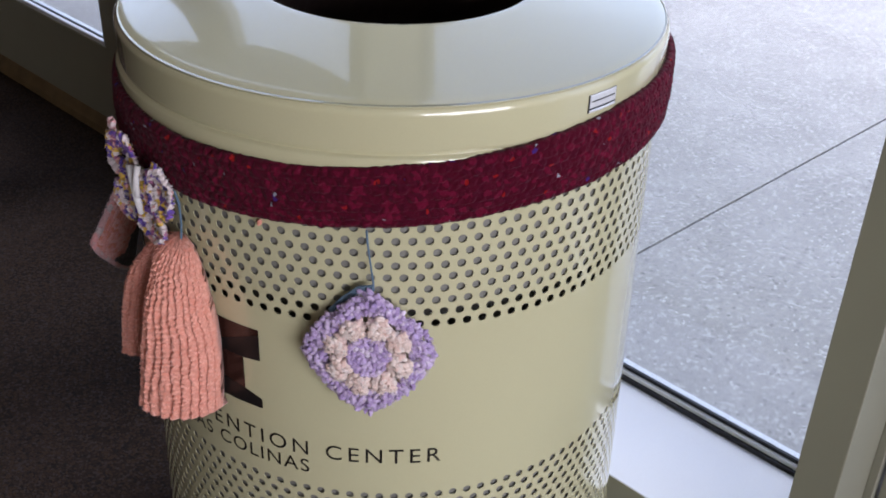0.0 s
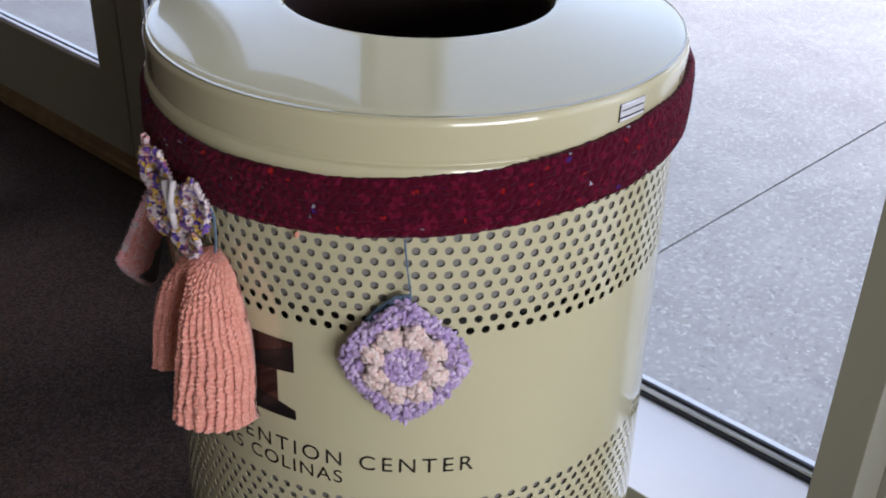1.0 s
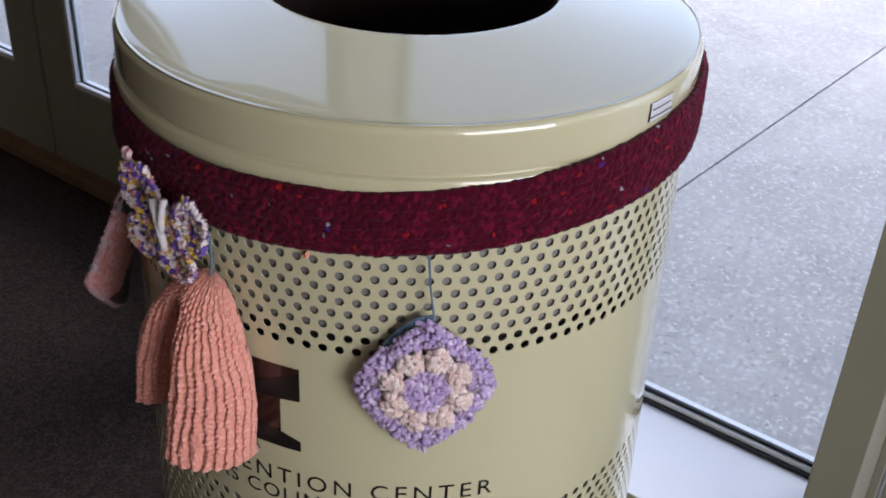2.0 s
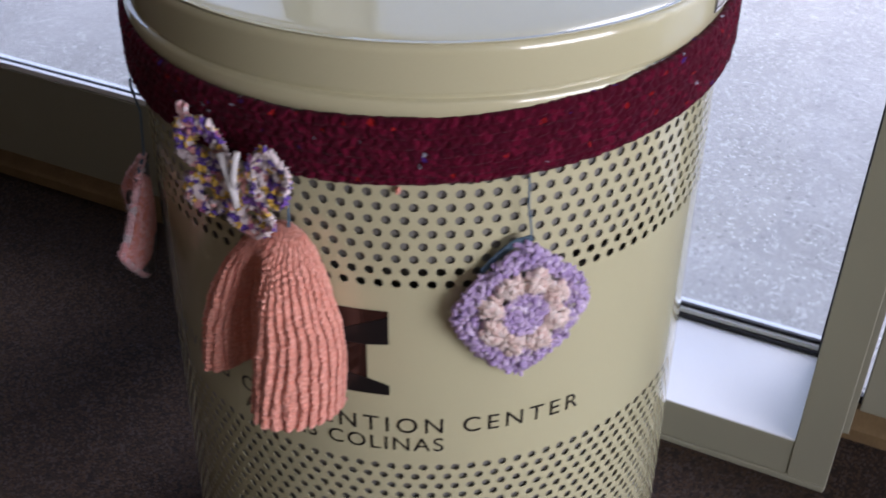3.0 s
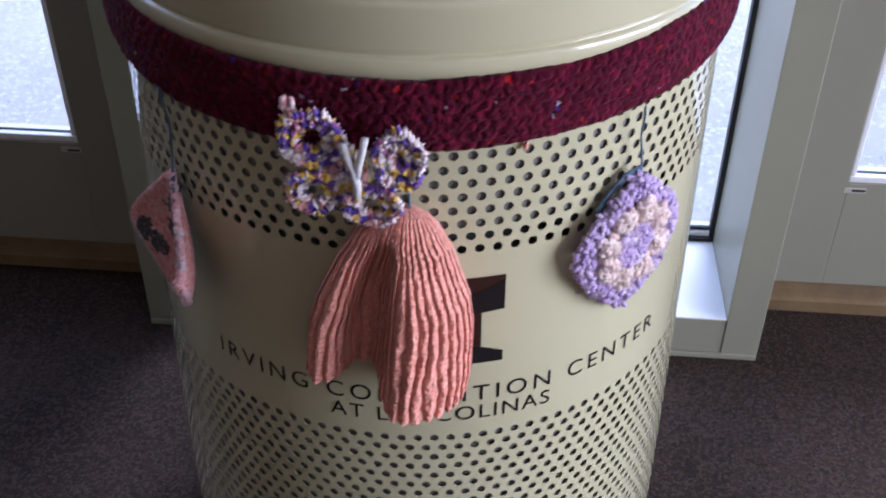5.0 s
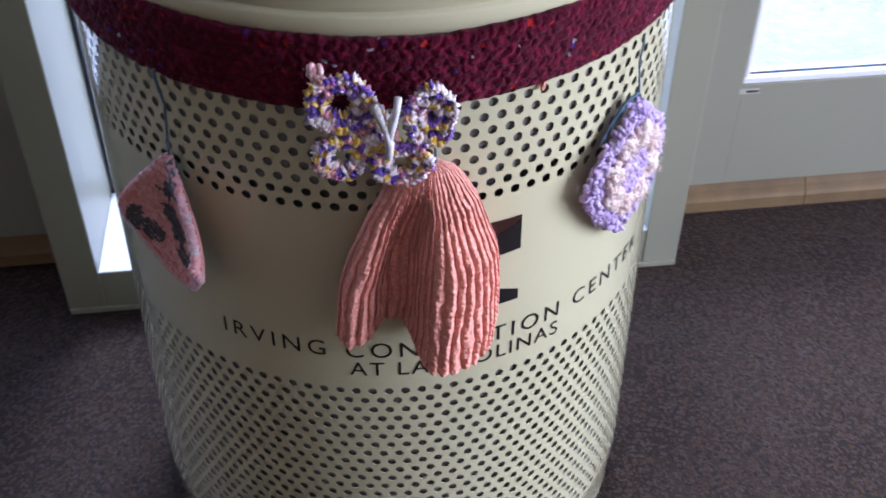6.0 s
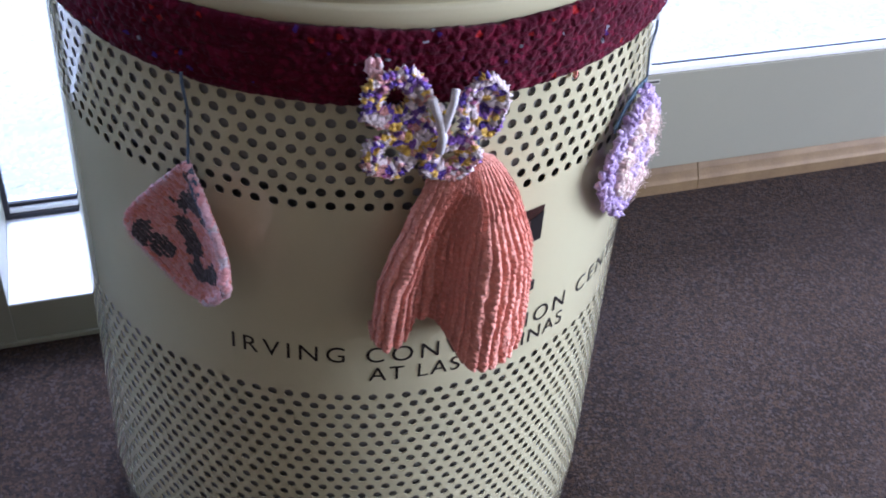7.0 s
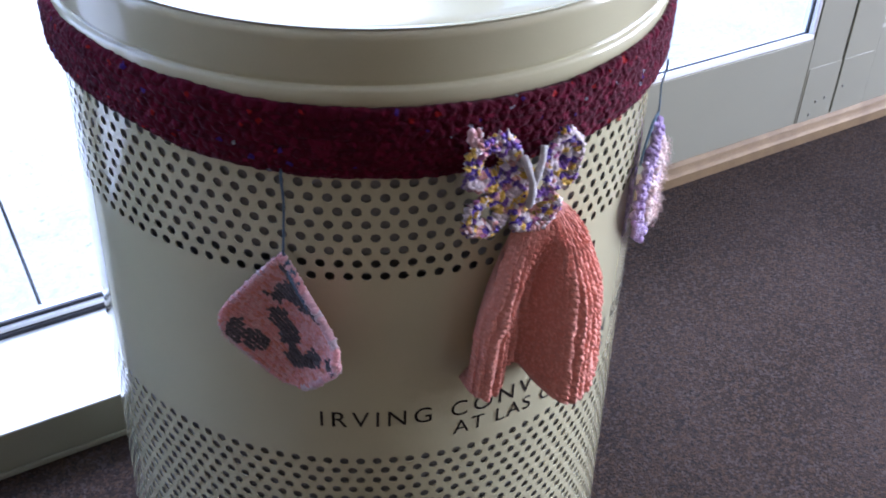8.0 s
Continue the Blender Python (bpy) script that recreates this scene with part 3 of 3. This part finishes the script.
# ---- the knitted band ----
def band_mesh():
    cols, per, rows, sub = 160, 9, 7, 9
    nu, nv = cols * per, rows * sub
    # the band rides up over the lid on one side
    turns = [-180, -160, -140, -110, -80, -60, -40, -20, 0, 20, 90, 180]
    lows = [0.932, 0.926, 0.908, 0.904, 0.904, 0.911, 0.918, 0.929, 0.937, 0.940, 0.940, 0.932]
    highs = [1.000, 0.996, 0.990, 0.983, 0.983, 0.988, 0.997, 1.009, 1.023, 1.026, 1.018, 1.000]
    vs, fs = [], []
    for i in range(nu):
        a = 2 * math.pi * i / nu
        turn = (math.degrees(a) + 180) % 360 - 180
        low, high = (float(np.mean([np.interp((turn + d + 180) % 360 - 180, turns, t) for d in (-8, -4, 0, 4, 8)])) for t in (lows, highs))
        for j in range(nv + 1):
            v = j / nv
            row, inside = int(v * rows * 0.9999), (v * rows) % 1.0
            # each row leans the other way, like plaited stitches
            lean = (inside - 0.5) * (1 if row % 2 else -1) * 0.34 + 0.45 * noise.noise(Vector((math.cos(a) * 30, math.sin(a) * 30, row * 3.7)))
            u = (i / per + lean + 0.5 * (row % 2)) % 1.0
            lump = math.sqrt(max(0.0, 1 - (2 * u - 1) ** 2)) * (0.35 + 0.65 * math.sqrt(max(0.0, 1 - (2 * inside - 1) ** 2)))
            w = noise.noise(Vector((math.cos(a) * 6, math.sin(a) * 6, v * 2)))
            w2 = noise.noise(Vector((math.cos(a) * 55, math.sin(a) * 55, 0.3 if v > 0.5 else 5.2)))
            edge = 1 - abs(2 * v - 1) ** 6
            z = low + (high - low) * v + 0.0026 * w + 0.0016 * w2 * abs(2 * v - 1) ** 3
            r = 0.3842 + 0.0035 * edge + 0.0030 * lump + 0.0016 * w + 0.0014 * noise.noise(Vector((math.cos(a) * 90, math.sin(a) * 90, v * 20)))
            vs.append((r * math.cos(a), r * math.sin(a), z + LIFT))
    for i in range(nu):
        k = (i + 1) % nu
        for j in range(nv):
            fs.append((i * (nv + 1) + j, k * (nv + 1) + j, k * (nv + 1) + j + 1, i * (nv + 1) + j + 1))
    n = len(vs)
    # the plain inner side
    for i in range(nu):
        a = 2 * math.pi * i / nu
        for j in (0, nv):
            x, y, z = vs[i * (nv + 1) + j]
            vs.append((0.3792 * math.cos(a), 0.3792 * math.sin(a), z))
    for i in range(nu):
        k = (i + 1) % nu
        fs.append((n + 2 * i, n + 2 * k, k * (nv + 1), i * (nv + 1)))
        fs.append((i * (nv + 1) + nv, k * (nv + 1) + nv, n + 2 * k + 1, n + 2 * i + 1))
        fs.append((n + 2 * i + 1, n + 2 * k + 1, n + 2 * k, n + 2 * i))
    return vs, fs


band = thing("knitted_band", (0, 0, 0.9), "burgundy tweed crocheted band stretched round the bin under its lid", "knitted band")
strip_data = band_mesh()
part("knit", strip_data, BURGUNDY, band, smooth=True)
rng = np.random.default_rng(5)
pick = rng.integers(0, 160 * 9 * 64, 9000)
pts = np.array([strip_data[0][i] for i in pick])
part("fuzz", fuzz(pts, pts * (1, 1, 0) + (pts[:, 2:] - 0.94) * (0, 0, 4), 0.005, 0.00012, 6), BURGUNDY, band, kind="stuff")
part("red_yarn_end", stitches([(on_bin(-68.2, 0.9 - 0.002 * k, 0.379), (0.2, 0.3, 1), 0.004, 0.0028) for k in range(2)], 3), CORAL, band, "bright red yarn end")


# ---- the things that hang from the band ----
def frame_at(turn, z, r):
    a = radians(turn)
    side, out = Vector((-math.sin(a), math.cos(a), 0)), Vector((math.cos(a), math.sin(a), 0))
    return lambda s, h, d=0.0: on_bin(turn, z, r) + s * side + Vector((0, 0, h)) + d * out


def granny_square():
    turn, mid = -48.2, 0.742
    at = frame_at(turn, mid, 0.385)
    ob = thing("crocheted_square", at(0, 0), "lilac crocheted granny square with a peach ring, hung by blue yarn", "crochet ornament", "ornaments on the band")
    rnd = random.Random(4)

    def place(x, h, d):
        # the square hangs by a corner and bulges a little in the middle
        return at(0.94 * x + 0.004, 1.04 * h, d + 0.010 - 1.2 * x * x - 0.5 * h * h)

    def outline(a):
        # a diamond with full sides and blunt corners, sharper at the top where it is drawn up
        p = 1.35 if math.sin(a) < 0.7 else 1.2
        return 0.090 / (abs(math.cos(a)) ** p + abs(math.sin(a)) ** p) ** (1 / p)

    def any_way():
        return (rnd.gauss(0, 1), rnd.gauss(0, 1), rnd.gauss(0, 1))

    rows = []
    for ring in range(6):
        count = 58 + 5 * ring
        for k in range(count):
            a = 2 * math.pi * (k + 0.5 * (ring % 2)) / count
            r = 0.0575 + (outline(a) - 0.0605) * ring / 5
            out = place(math.cos(a) * 0.01, math.sin(a) * 0.01, 0) - place(0, 0, 0)
            rows.append((place(r * math.cos(a) + rnd.gauss(0, 0.0018), r * math.sin(a) + rnd.gauss(0, 0.0018), 0.001 + 0.004 * math.sin(math.pi * ring / 5) + rnd.gauss(0, 0.0016)),
                         out + 0.008 * Vector(any_way()), rnd.uniform(0.0038, 0.0062), rnd.uniform(0.0026, 0.004)))
    part("border", stitches(rows, 11, 0.22), LILAC, ob, "lilac border stitches", smooth=True, kind="stuff")
    rows, tufts = [], []
    for k in range(8):
        a = 2 * math.pi * (k + 0.62) / 8
        for m in range(30):
            b, q = rnd.uniform(0, 2 * math.pi), 0.0145 * math.sqrt(rnd.random())
            x, h = 0.0435 * math.cos(a) + q * math.cos(b), 0.0435 * math.sin(a) + q * math.sin(b)
            c = place(x, h, 0.004 + 0.006 * (1 - (q / 0.0145) ** 2) + rnd.uniform(0, 0.0015))
            rows.append((c, any_way(), 0.0062, 0.0045))
            tufts.append(c)
    part("flower_ring", stitches(rows, 12, 0.22), PEACH, ob, "pale peach cluster stitches", smooth=True, kind="stuff")
    facing = at(0, 0, 1) - at(0, 0)
    ends = [tufts[rnd.randrange(len(tufts))] + 0.0035 * Vector(any_way()) + 0.004 * facing for _ in range(2600)]
    part("peach_fuzz", fuzz(ends, [facing] * len(ends), 0.006, 0.0003, 7), PEACH, ob, kind="stuff")
    rows = []
    for r, count in ((0.0075, 6), (0.0135, 12), (0.0195, 17), (0.0255, 21)):
        for k in range(count):
            a = 2 * math.pi * k / count + r * 90
            rows.append((place(r * math.cos(a), r * math.sin(a), 0.005 + rnd.uniform(0, 0.002)), any_way(), 0.0058, 0.0042))
    part("flower_centre", stitches(rows, 13, 0.22), LILAC, ob, "lilac middle", smooth=True, kind="stuff")
    # slack loops behind, which leave the gaps between the clusters open
    rows = []
    for k in range(8):
        a = 2 * math.pi * (k + 0.62) / 8
        for r in (0.030, 0.040, 0.050, 0.058):
            rows.append((place(r * math.cos(a), r * math.sin(a), -0.003), (math.cos(a), math.sin(a), 0.2), 0.009, 0.004))
    part("backing", stitches(rows, 14), LILAC, ob, smooth=True, kind="stuff")
    ends = []
    while len(ends) < 9000:
        a, f = rnd.uniform(0, 2 * math.pi), math.sqrt(rnd.random())
        r = f * outline(a)
        if r < 0.026 or r > 0.057:
            ends.append(place(r * math.cos(a), r * math.sin(a), 0.006 - 0.004 * f))
    part("fuzz", fuzz(ends, [facing] * len(ends), 0.0065, 0.0003, 8), LILAC, ob, kind="stuff")
    top = place(0.006, 0.088, 0.0)
    tie = [on_bin(-47.9, 0.917, 0.392), on_bin(-47.8, 0.906, 0.3925), on_bin(-47.5, 0.88, 0.389), top + Vector((0, 0, 0.01)), top]
    part("string", tube(tie, 0.0013, 8, 0.15), BLUE_YARN, ob, "blue-grey yarn tie")
    tail = [top, place(-0.014, 0.082, -0.004), place(-0.034, 0.066, -0.007), place(-0.052, 0.046, -0.008)]
    for k in range(3):
        part("string_tail", tube([p + Vector((0, 0, 0.0035 * k)) for p in tail], 0.0016, 8, 0.2), BLUE_YARN, ob)
    return ob


granny_square()


def pink_patch():
    turn, mid = -131.0, 0.715
    at = frame_at(turn, mid, 0.384)
    ob = thing("knitted_patch", at(0, 0), "pink and charcoal knitted patch with curling edges, hung by blue yarn", "knit ornament", "ornaments on the band")
    # along the wall, up, and out from it: the top, the two curled sides and the foot
    corners = [Vector((0.0, 0.094, 0.005)), Vector((-0.080, 0.008, 0.030)), Vector((0.016, -0.088, 0.022)), Vector((0.084, -0.004, 0.058))]
    n = 44

    def face(u, v):
        p = corners[0].lerp(corners[1], u).lerp(corners[3].lerp(corners[2], u), v)
        # rounded corners, sharper at the top where it hangs
        far = abs((2 * u - 1) * (2 * v - 1)) ** 3.5
        middle = sum(corners, Vector((0, 0, 0))) / 4
        q = p.lerp(middle, (0.2 if u + v > 0.5 else 0.03) * far)
        # the middle lies back against the wall
        hollow = 0.019 * (16 * u * (1 - u) * v * (1 - v)) ** 0.8
        return Vector((q.x, q.y)), max(0.004, p.z - hollow)

    dark = [(0.93, 0.2, 0.13, 0.12), (0.86, 0.39, 0.1, 0.13), (0.5, 0.38, 0.11, 0.1), (0.54, 0.55, 0.13, 0.13), (0.66, 0.74, 0.12, 0.1), (0.5, 0.84, 0.15, 0.07),
            (0.26, 0.24, 0.14, 0.08), (0.11, 0.36, 0.13, 0.13), (0.04, 0.16, 0.06, 0.12), (0.03, 0.56, 0.08, 0.08), (0.22, 0.95, 0.15, 0.07), (0.4, 0.16, 0.04, 0.04)]

    vs, fs = [], []
    for back in (0, 1):
        for i in range(n + 1):
            for j in range(n + 1):
                u, v = i / n, j / n
                p, d = face(u, v)
                rim = min(u, v, 1 - u, 1 - v)
                knit = 0.0011 * abs(math.sin(u * 26 * math.pi / 2)) + 0.0007 * abs(math.sin(v * 34 * math.pi / 2 + (int(u * 13) % 2)))
                vs.append(at(p.x, p.y, d + (knit + 0.0032 * min(1, rim * 12) if not back else -0.0032 * min(1, rim * 12))))
    m = (n + 1) ** 2
    for i in range(n):
        for j in range(n):
            a, b, c, e = i * (n + 1) + j, (i + 1) * (n + 1) + j, (i + 1) * (n + 1) + j + 1, i * (n + 1) + j + 1
            fs += [(a, e, c, b), (m + a, m + b, m + c, m + e)]
    part("knit", (vs, fs), PINK_WOOL, ob, smooth=True)
    rnd = random.Random(9)
    pink, grey = [], []
    for i in range(26):
        for j in range(30):
            u, v = (i + 0.5) / 26, (j + 0.5 * (i % 2) + 0.25) / 30
            p, d = face(u, v)
            p2, d2 = face(u, min(1, v + 0.05))
            uu, vv = u + rnd.gauss(0, 0.012), v + rnd.gauss(0, 0.012)
            shade = any(((uu - a) / c) ** 2 + ((vv - b) / e) ** 2 < 1 for a, b, c, e in dark)
            (grey if shade else pink).append((at(p.x, p.y, d + 0.004 + rnd.gauss(0, 0.0004)), at(p2.x, p2.y, d2) - at(p.x, p.y, d) + Vector((rnd.gauss(0, 0.002), 0, rnd.gauss(0, 0.002))), 0.0046, 0.0023))
            # the wrong side, darker towards the foot
            (grey if u > 0.5 + 0.3 * noise.noise(Vector((u * 7, v * 7, 3.0))) or v < 0.2 else pink).append((at(p.x, p.y, max(0.001, d - 0.0035)), at(p2.x, p2.y, d2) - at(p.x, p.y, d) + Vector((0.001, 0, 0.001)), 0.0046, 0.0023))
    part("pink_stitches", stitches(pink, 23), PINK_WOOL, ob, smooth=True, kind="stuff")
    part("charcoal_stitches", stitches(grey, 24), CHARCOAL_WOOL, ob, "charcoal blotches", smooth=True, kind="stuff")
    rows = []
    for side in range(4):
        for k in range(26):
            f = k / 26
            u, v = [(f, 0), (1, f), (1 - f, 1), (0, 1 - f)][side]
            p, d = face(u, v)
            p2, d2 = face(*[(min(1, f + .05), 0), (1, min(1, f + .05)), (max(0, 0.95 - f), 1), (0, max(0, 0.95 - f))][side])
            rows.append((at(p.x, p.y, d + 0.001 + rnd.gauss(0, 0.0006)), at(p2.x, p2.y, d2) - at(p.x, p.y, d) + Vector((0.0001, 0, 0.0001)), 0.0046, rnd.uniform(0.0028, 0.0038) * (1.5 if side == 2 or side == 3 else 1.0)))
    part("edging", stitches(rows, 21), PALE_PINK, ob, "pale pink edging", smooth=True)
    ends = []
    for _ in range(3000):
        side, f = rnd.randrange(4), rnd.random()
        u, v = [(f, 0), (1, f), (1 - f, 1), (0, 1 - f)][side]
        p, d = face(u, v)
        ends.append(at(p.x, p.y, d + 0.003))
    part("fuzz", fuzz(ends, [at(0, 0, 1) - at(0, 0)] * len(ends), 0.008, 0.00018, 22), PALE_PINK, ob, kind="stuff")
    top = at(0.002, 0.094, 0.006)
    part("string", tube([on_bin(-130.2, 0.916, 0.392), on_bin(-130.2, 0.905, 0.3925), on_bin(-130.3, 0.87, 0.386), top, at(0.004, 0.075, 0.004)], 0.0016, 8, 0.15), BLUE_YARN, ob, "blue-grey yarn tie")
    for k in range(3):
        part("string_tail", tube([top, at(0.014 + 0.003 * k, 0.072, 0.020), at(0.026 + 0.003 * k, 0.052, 0.026), at(0.034 + 0.003 * k, 0.034, 0.026)], 0.0021, 8, 0.2), BLUE_YARN, ob)
    return ob


pink_patch()


def knitted_hat():
    turn, mid = -88.0, 0.69
    ob = thing("knitted_hat", on_bin(turn, mid, 0.39), "ribbed coral wool doll's hat folded in two, hung from the band", "knitted hat", "ornaments on the band")
    nu, nv, ribs = 340, 150, 24
    FOLDS = (-1.0, -0.97, -0.92, -0.82, -0.70, -0.58, -0.5, -0.42, -0.2, -0.12, -0.06, 0.03, 0.22, 0.5, 0.74, 0.9, 0.97, 1.0)
    OUT = (0.036, 0.044, 0.052, 0.058, 0.056, 0.046, 0.032, 0.019, 0.019, 0.036, 0.060, 0.080, 0.087, 0.077, 0.062, 0.044, 0.032, 0.018)
    FEET = (0.634, 0.630, 0.627, 0.625, 0.626, 0.629, 0.633, 0.637, 0.637, 0.633, 0.624, 0.607, 0.600, 0.599, 0.600, 0.602, 0.605, 0.609)
    # steps of even length along the folded hem, so that the ribs keep their width round the folds
    fine = np.linspace(-1, 1, 2001)
    run = np.concatenate(([0], np.cumsum(np.hypot(np.diff(fine) * 0.085, np.diff(np.interp(fine, FOLDS, OUT))))))
    across = np.interp(np.linspace(0, run[-1], nu + 1), run, fine)

    def place(s, z, d):
        return on_bin(turn + math.degrees(s / 0.40), z, 0.381 + d)

    vs, fs = [], []
    for back in (0, 1):
        for i in range(nu + 1):
            u, share = float(across[i]), i / nu
            # a narrow fold and a wide one, with a smooth hollow between them
            fold = sum(float(np.interp(u + k * 0.013, FOLDS, OUT)) for k in (-2, -1, 0, 1, 2)) / 5
            foot = sum(float(np.interp(u + k * 0.02, FOLDS, FEET)) for k in (-1, 0, 1)) / 3
            for j in range(nv + 1):
                v = j / nv
                l_edge = float(np.interp(v, (0, 0.04, 0.1, 0.25, 0.45, 0.64, 1), (-0.004, -0.028, -0.042, -0.062, -0.081, -0.093, -0.100)))
                r_edge = float(np.interp(v, (0, 0.03, 0.08, 0.18, 0.44, 0.6, 0.83, 1), (0.014, 0.032, 0.042, 0.056, 0.076, 0.080, 0.079, 0.074)))
                s = l_edge + (r_edge - l_edge) * (u + 1) / 2
                z = 0.842 + (foot - 0.842) * v
                cap = math.sqrt(max(0.0, 1 - (1 - min(1.0, v / 0.16)) ** 2))
                hem = math.sqrt(max(0.0, 1 - max(0.0, (v - 0.965) / 0.035) ** 2))
                open_ = min(1.0, v / 0.42)
                open_ = open_ * open_ * (3 - 2 * open_)
                dome = 0.036 * math.sqrt(max(0.0, 1 - u * u)) + 0.004
                h = (dome * (1 - open_) + fold * open_ * (0.72 + 0.36 * v)) * cap * (0.4 + 0.6 * hem)
                wob = 2.1 * noise.noise(Vector((u * 3, v * 3, 2.0))) + 0.8 * noise.noise(Vector((u * 9, v * 14, 4.0)))
                rib = abs(math.sin(share * ribs * math.pi + wob * 0.8)) ** 0.7
                knit = abs(math.sin(v * 66 * math.pi / 2 + 1.5 * rib + (int(share * ribs) % 2) * 1.6))
                knit *= 0.8 + 0.8 * noise.noise(Vector((share * 28, v * 9, 7.0)))
                relief = (0.0062 * rib * min(1.0, 0.35 + v * 5) + 0.0036 * knit * rib + 0.0024 * noise.noise(Vector((share * 70, v * 50, 1.0)))) * cap
                vs.append(place(s, z, 0.004 + max(0.004, h) * 0.9 + relief) if not back else place(s * 0.78, z, 0.002))
    m = (nu + 1) * (nv + 1)
    for i in range(nu):
        for j in range(nv):
            a, b, c, e = i * (nv + 1) + j, (i + 1) * (nv + 1) + j, (i + 1) * (nv + 1) + j + 1, i * (nv + 1) + j + 1
            fs += [(a, e, c, b), (m + a, m + b, m + c, m + e)]
    for i in range(nu):
        a, b = i * (nv + 1) + nv, (i + 1) * (nv + 1) + nv
        fs.append((a, m + a, m + b, b))
        a, b = i * (nv + 1), (i + 1) * (nv + 1)
        fs.append((a, b, m + b, m + a))
    for j in range(nv):
        fs.append((j, m + j, m + j + 1, j + 1))
        a = nu * (nv + 1) + j
        fs.append((a, a + 1, m + a + 1, m + a))
    part("knit", (vs, fs), CORAL, ob, smooth=True)
    rng_h = np.random.default_rng(31)
    pick_h = rng_h.integers(0, m, 5000)
    pts_h = np.array([vs[i] for i in pick_h])
    part("fuzz", fuzz(pts_h, pts_h * (1, 1, 0), 0.004, 0.00012, 32), CORAL, ob, kind="stuff")
    part("string", tube([on_bin(-86.6, 0.909, 0.3925), on_bin(-86.5, 0.89, 0.388), on_bin(-86.3, 0.86, 0.389), on_bin(-86.3, 0.835, 0.392)], 0.0016, 8, 0.15), BLUE_YARN, ob, "blue-grey yarn tie")
    return ob


knitted_hat()


def butterfly():
    ob = thing("crocheted_butterfly", on_bin(-94.5, 0.89, 0.395), "crocheted butterfly in white, purple and yellow yarn on the band", "crochet ornament", "ornaments on the band")
    rnd = random.Random(17)
    # wings: turn, height, hole and outer radius, stretch sideways and upwards, tilt away from the wall
    wings = [(-99.7, 0.9268, 0.0098, 0.0355, 1.0, 1.0, 0.008), (-99.9, 0.8640, 0.0085, 0.0305, 1.05, 0.94, 0.006),
             (-91.6, 0.8535, 0.0080, 0.0305, 1.12, 0.90, 0.010), (-87.5, 0.9090, 0.0030, 0.0355, 0.78, 1.10, 0.012)]
    for turn, z, hole, out, wide, tall, tilt in wings:
        at = frame_at(turn, z, 0.398)
        # one strand worked to and fro, from the hole to the rim, in two rounds and a ruffled edge
        pts = []
        for r0, r1, count in ((hole + 0.001, hole + 0.55 * (out - hole), 15), (hole + 0.42 * (out - hole), out - 0.004, 26), (out - 0.008, out - 0.002, 30)):
            for k in range(count):
                a = 2 * math.pi * k / count + rnd.uniform(-0.05, 0.05)
                for f, lift, turn_on in ((0.0, 0.0, 0.0), (0.5, 1.0, 0.2), (1.0, 0.3, 0.5), (0.5, 1.0, 0.7)):
                    b = a + turn_on * 2 * math.pi / count
                    r = r0 + (r1 - r0) * f + rnd.gauss(0, 0.0007)
                    scallop = 1 + 0.06 * math.sin(5 * b + z * 90) * r / out
                    side = r * math.cos(b) * wide * scallop
                    # this pair of wings stands away from the wall at its outer ends
                    stand = 0.004 - 0.17 * side if turn < -95 else 0.0
                    pts.append(at(side, r * math.sin(b) * tall * scallop, stand + 0.002 + tilt * (r / out) * 0.6 + 0.0045 * lift + rnd.uniform(0, 0.0025)))
        part("wing", tube(pts, 0.0031, 7, 0.2), VARIEGATED, ob, smooth=True)
    at = frame_at(-102.6, 0.958, 0.408)
    part("wing_tip", stitches([(at(rnd.uniform(-0.006, 0.006), rnd.uniform(-0.01, 0.008), 0.004), (0, 0.2, 1), 0.006, 0.004) for _ in range(12)], 41), PALE_PINK, ob, "pale pink tip", smooth=True)
    at = frame_at(-94.9, 0.886, 0.398)
    rows = []
    for _ in range(95):
        a, r = rnd.uniform(0, 2 * math.pi), math.sqrt(rnd.random())
        rows.append((at(0.021 * r * math.cos(a), 0.032 * r * math.sin(a), 0.004 + rnd.uniform(0, 0.006)), (rnd.gauss(0, 1), rnd.gauss(0, 1), rnd.gauss(0, 1)), 0.0055, 0.003))
    part("thorax", stitches(rows, 43), VARIEGATED, ob, smooth=True, kind="stuff")
    part("abdomen", tube([on_bin(-93.4, 0.866, 0.414), on_bin(-93.2, 0.884, 0.417), on_bin(-93.6, 0.900, 0.419), on_bin(-94.4, 0.916, 0.418), on_bin(-95.1, 0.929, 0.416)], 0.0042, 10, 0.15), WHITE_YARN, ob, "white yarn body", smooth=True)
    part("antenna", tube([on_bin(-93.3, 0.890, 0.417), on_bin(-92.8, 0.908, 0.419), on_bin(-92.2, 0.924, 0.419), on_bin(-91.9, 0.937, 0.416)], 0.0040, 10, 0.1), WHITE_YARN, ob, "white yarn feeler", smooth=True)
    return ob


butterfly()
